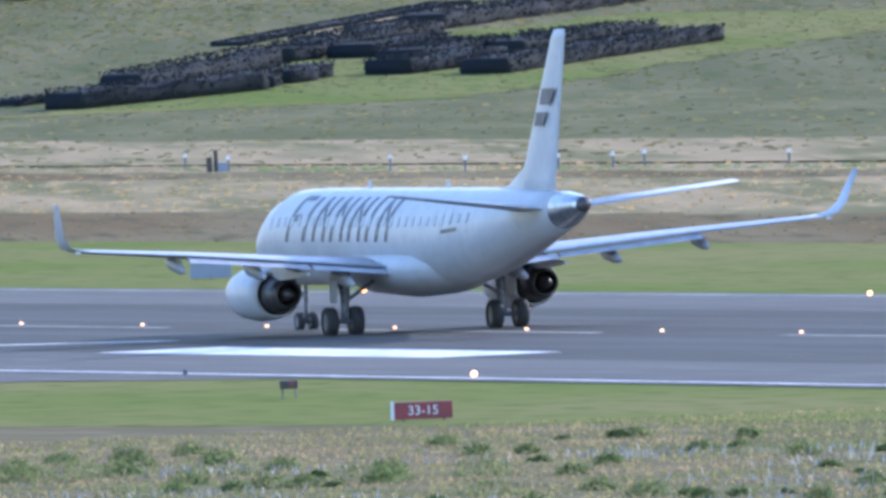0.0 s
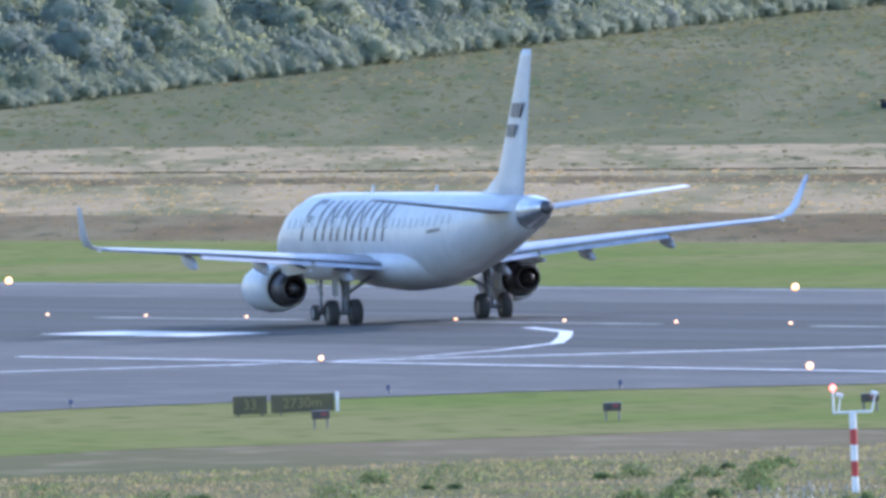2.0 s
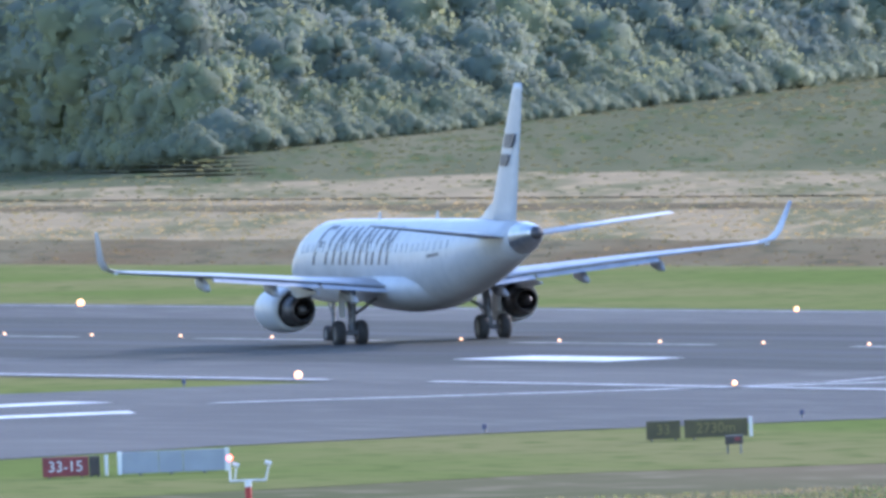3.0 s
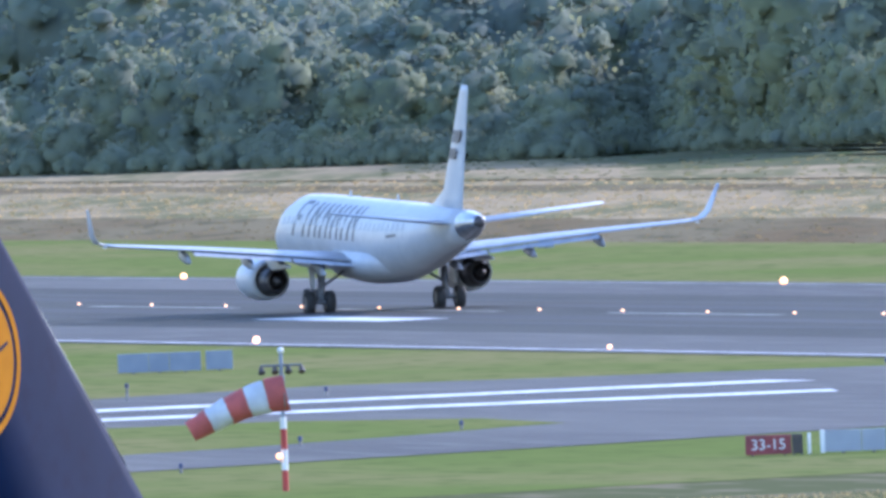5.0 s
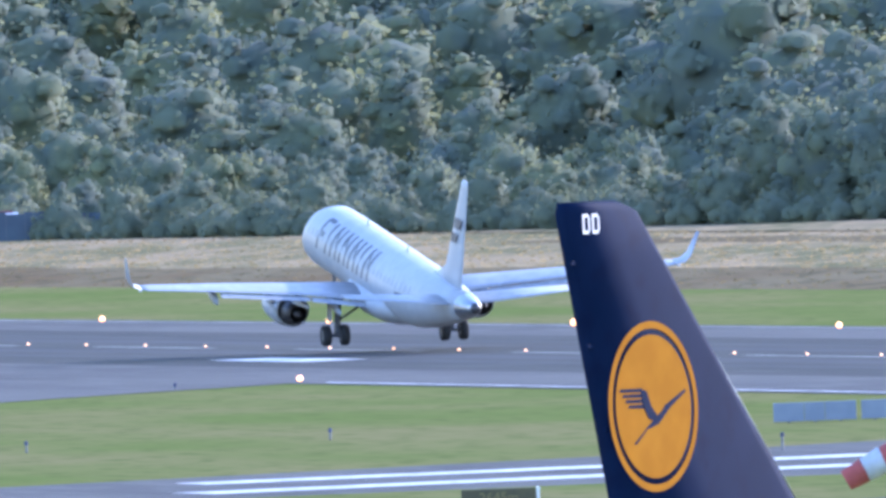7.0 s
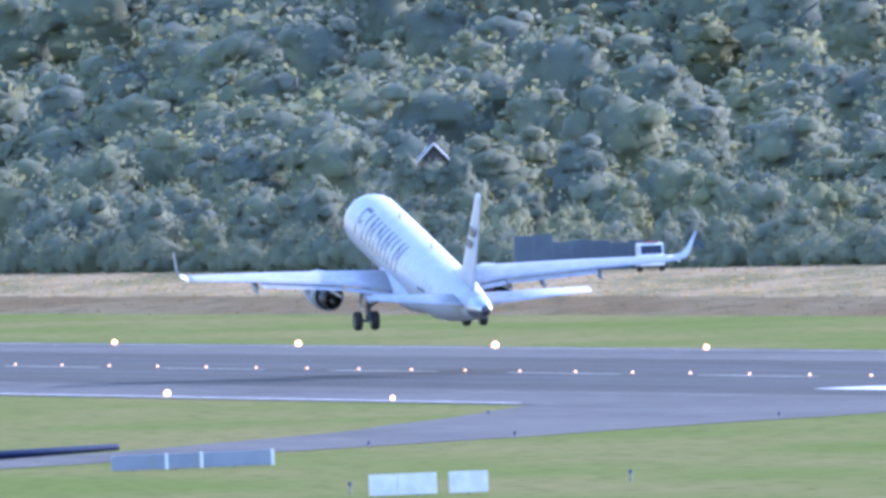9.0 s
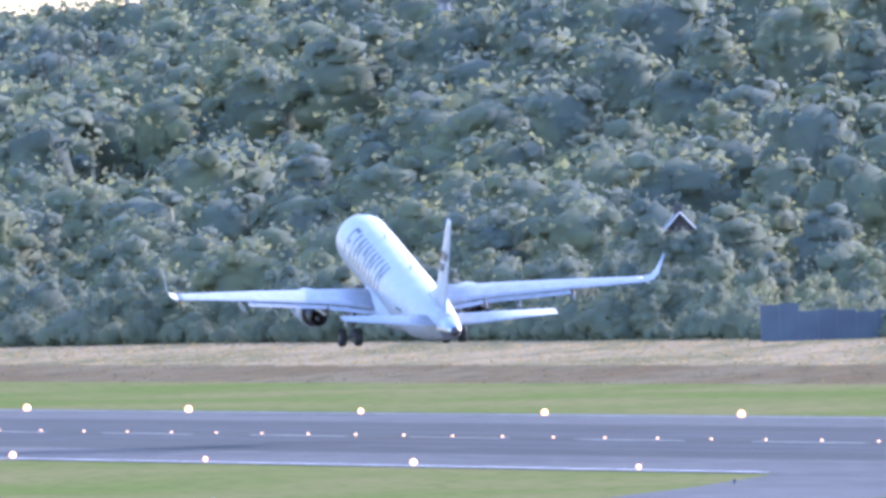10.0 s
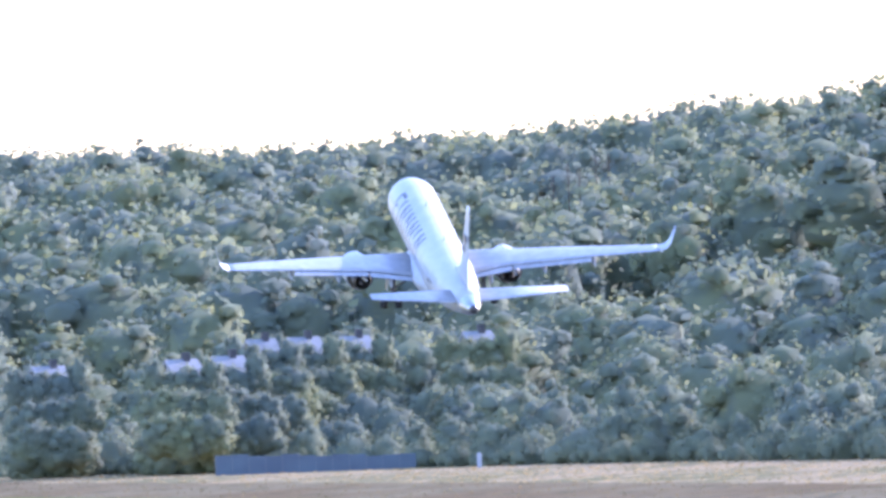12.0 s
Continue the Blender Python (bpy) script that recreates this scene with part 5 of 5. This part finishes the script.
# ---------- the top of another parked aircraft's tail, near by ----------
def parked_tail():
    x, y = by_bearing(10.02, 500)
    r = root("small_jet", "parked jet with red tail bullet and dark tailplane", "jet", pose(x, y, 0, 0, 0, -10 - 176))
    b = bmesh.new()
    loft(b, [ring_y(q, z, w, w, 24) for q, z, w in ((20, 2.3, 0.1), (18, 2.4, 0.9), (14, 2.6, 1.35), (2, 2.6, 1.35), (-3, 3.0, 0.8), (-6, 3.4, 0.2))])
    part("fuselage", b, M_WHITE, r, "white fuselage", True)
    b = bmesh.new()
    flying_surface(b, [(3.4, 1.5, 0, 4.6, 0.5), (9.4, -2.2, 0, 3.2, 0.4), (9.75, -2.4, 0, 3.1, 0.42), (10.02, -2.6, 0, 2.7, 0.3)], vertical=True)
    fin = part("fin", b, M_SIGNWHITE, r, "white fin", True)
    b = bmesh.new()
    loft(b, [ring_y(q, 9.86, w, w, 20) for q, w in ((-1.7, 0.03), (-2.0, 0.2), (-2.8, 0.3), (-4.6, 0.32), (-5.6, 0.22), (-6.1, 0.04))])
    part("tail_bullet", b, M_RED, fin, "red rounded bullet", True)
    for s in (-1, 1):
        b = bmesh.new()
        flying_surface(b, [(0.2, -2.6, 9.82, 2.5, 0.24), (3.75, -3.9, 9.92, 1.3, 0.14)], side=s)
        part("tailplane", b, M_NAVY, fin, "dark blue tailplane", True)
        b = bmesh.new()
        flying_surface(b, [(1.0, 10.5, 2.0, 3.6, 0.4), (9.5, 6.5, 2.5, 1.2, 0.15)], side=s)
        part("wing", b, M_WING, r, smooth=True)
        b = bmesh.new()
        tube(b, (s * 1.6, 7.5, 0.35), (s * 1.5, 7.6, 2.1), 0.09)
        g = part("main_gear_leg", b, M_GEAR, r)
        wheel(s * 1.6, 7.5, 0.38, 0.38, 0.14, g)
    b = bmesh.new()
    tube(b, (0, 16.5, 0.3), (0, 16.5, 1.7), 0.07)
    g = part("nose_gear_leg", b, M_GEAR, r)
    wheel(0.0, 16.5, 0.3, 0.3, 0.1, g)


parked_tail()


# ---------- grasses ----------
def tufts(name, n, place, hmin, hmax, wide, material, label, lean=0.35):
    p = place(n)
    n = len(p)
    a = rng.uniform(0, 6.28, n)
    h = rng.uniform(hmin, hmax, n)
    w = wide * rng.uniform(0.5, 1.5, n)
    dx, dy = np.cos(a) * w, np.sin(a) * w
    lx, ly = rng.normal(size=n) * lean * h, rng.normal(size=n) * lean * h
    base = p if p.shape[1] == 3 else np.stack([p[:, 0], p[:, 1], np.zeros(n)], -1)
    q = np.stack([base + np.stack([-dx, -dy, np.zeros(n)], -1), base + np.stack([dx, dy, np.zeros(n)], -1),
                  base + np.stack([dx * 0.5 + lx, dy * 0.5 + ly, h], -1), base + np.stack([-dx * 0.5 + lx, -dy * 0.5 + ly, h * 0.85], -1)], 1)
    tagged(new(name, mesh_of_quads(name, q, material)), label, "grass", kind="stuff")


def wedge(b0, b1, d0, d1):
    def f(n):
        b = np.radians(rng.uniform(b0, b1, n))
        d = np.sqrt(rng.uniform(d0 ** 2, d1 ** 2, n))
        return np.stack([d * np.sin(b), d * np.cos(b)], -1)
    return f


def clumped(b0, b1, d0, d1, clumps, spread):
    def f(n):
        c = wedge(b0, b1, d0, d1)(clumps)
        k = rng.integers(0, clumps, n)
        return c[k] + rng.normal(size=(n, 2)) * (spread, spread * 2.5)
    return f


tufts("meadow_grass", 90000, wedge(13.0, 18.6, 690, 838), 0.03, 0.12, 0.045, M_MEADOW, "dry tan and green uncut grass", 0.6)
tufts("seed_heads", 2600, clumped(14.0, 18.6, 690, 790, 90, 0.8), 0.13, 0.30, 0.035, M_BLOOM, "pale seed heads above the meadow grass")


def low_scrub(count, leaves):
    """Rounded weed clumps of small leaves, lower and wider than high."""
    c = wedge(13.6, 18.6, 690, 812)(count)
    wide = rng.uniform(0.3, 0.8, count) * np.where(rng.uniform(0, 1, count) < 0.3, 1.5, 0.8)
    tall = wide * rng.uniform(0.5, 0.85, count)
    k = np.repeat(np.arange(count), leaves)
    d = rng.normal(size=(len(k), 3))
    d[:, 2] = np.abs(d[:, 2])
    d /= np.linalg.norm(d, axis=1)[:, None]
    d *= rng.uniform(0.55, 1.08, len(k))[:, None]
    m = np.stack([c[k, 0] + d[:, 0] * wide[k], c[k, 1] + d[:, 1] * wide[k], d[:, 2] * tall[k]], -1)
    t = rng.normal(size=(len(k), 3))
    t /= np.linalg.norm(t, axis=1)[:, None]
    u = np.cross(t, rng.normal(size=(len(k), 3)))
    u /= np.linalg.norm(u, axis=1)[:, None]
    sz = rng.uniform(0.02, 0.045, len(k))[:, None]
    q = np.stack([m + t * sz, m + u * sz, m - t * sz, m - u * sz], 1)
    nv = d + rng.normal(size=d.shape) * 0.3 + np.array((0, 0, 0.3))
    nv /= np.linalg.norm(nv, axis=1)[:, None]
    tagged(new("weeds", mesh_of_quads("weeds", q, M_WEED, np.repeat(nv, 4, axis=0))), "dark green weed clumps standing in the meadow", "weeds", kind="stuff")


low_scrub(210, 380)


def strip(x0, x1, y0, y1):
    def f(n):
        return np.stack([rng.uniform(x0, x1, n), rng.uniform(y0, y1, n)], -1)
    return f


tufts("tan_grass", 24000, strip(402, 468, 1250, 2750), 0.03, 0.11, 0.2, M_TANBLADE, "tall dry tan grass beyond the runway", 0.6)
tufts("brown_grass", 7000, strip(370, 402, 1050, 2750), 0.03, 0.10, 0.16, M_BROWNBLADE, "brown uncut grass beyond the runway", 0.6)


def on_slope(n):
    p = wedge(13.4, 18.6, 1560, 4600)(n)
    keep = [(x, y) for x, y in p if x > 470 and not -1.0 < inside_woods(x, y)]
    return np.array([climb(x, y) for x, y in keep])


tufts("slope_grass", 40000, on_slope, 0.04, 0.14, 0.3, M_SLOPEBLADE, "tussocks of dull green grass on the far slope", 0.6)

# ---------- movement ----------
ROLL = [(0.0, 959.5, 0.00, 0.0, -0.3, -0.2), (0.5, 987.0, 0.00, 0.0, -0.1, -0.0), (1.0, 1015.1, 0.00, 0.0, -0.2, 0.1), (1.5, 1043.5, 0.00, 0.0, -0.1, 0.2), (2.0, 1073.0, 0.00, 0.0, -0.2, 0.1), (2.5, 1103.3, 0.00, 0.0, 0.2, -0.0), (2.7, 1115.4, 0.00, 0.0, 0.0, 0.1), (4.3, 1216.3, 0.00, 0.0, -0.7, 0.0), (4.9, 1254.8, 0.00, 1.1, -1.0, 0.2), (5.0, 1261.4, 0.00, 1.4, -0.1, -0.0), (5.5, 1294.2, 0.00, 4.3, -0.4, 0.0), (6.0, 1327.7, 0.00, 5.7, -0.4, 0.1), (6.5, 1362.5, 0.00, 7.6, -0.3, 0.0), (7.0, 1396.9, 0.49, 8.4, -0.6, -0.1), (7.3, 1418.0, 0.55, 8.7, -0.5, 0.3), (7.7, 1447.1, 0.75, 9.4, -0.6, 0.3), (9.3, 1566.6, 3.18, 10.9, -0.1, -0.4), (9.5, 1581.9, 3.75, 11.0, -0.4, -0.5), (10.0, 1621.1, 5.32, 11.4, 0.2, -1.4), (10.5, 1660.9, 7.06, 11.9, 0.5, -2.0), (11.0, 1699.6, 9.26, 12.9, 0.0, -2.1), (11.5, 1739.1, 11.89, 13.8, -0.1, -2.6), (12.0, 1778.3, 15.03, 14.4, -0.6, -3.2)]

JET_HEAD = 43.6                      # degrees right of the runway's direction


def jet_at(s):
    h = radians(JET_HEAD)
    x0, y0 = by_bearing(12.438, 560)
    return pose(x0 + s * math.sin(h), y0 + s * math.cos(h), 0, 0, 0, -JET_HEAD)


def flexed(s, deg):
    p = Matrix.Translation((s * 1.2, 0, 2.15))
    return p @ Matrix.Rotation(radians(-s * deg), 4, "Y") @ p.inverted()


def motions():
    for s, w in WINGS.items():
        walk(w, [(t, flexed(s, d)) for t, d in ((0.0, 0.0), (2.7, 0.1), (4.5, 0.6), (5.5, 0.9), (6.0, 1.3), (6.5, 1.7), (7.0, 1.9), (8.5, 2.1), (12.0, 2.1))])
    walk(plane, [(t, pose(RC, y, max(0, z - 0.05), max(0, p - 0.1) if t > 4.6 else 0, bank * 0.6, yaw if t > 9 else 0)) for t, y, z, p, bank, yaw in ROLL])
    walk(jet, [(t, jet_at(s)) for t, s in ((0.0, -3.0), (3.0, -1.3), (4.5, -0.56), (5.3, -0.10), (5.5, 0.0), (6.0, 0.26), (6.5, 0.45), (7.0, 0.56), (7.5, 0.57), (12.0, 0.57))])
    walk(service_van, [(t, pose(x, y, 0, 0, 0, 172)) for t, x, y in ((0.0, 462, 2340), (7.0, 455.5, 2262), (7.3, 454.5, 2252), (7.7, 453.2, 2240), (9.3, 449.2, 2212), (9.5, 448.8, 2207), (12.0, 443, 2140))])


motions()
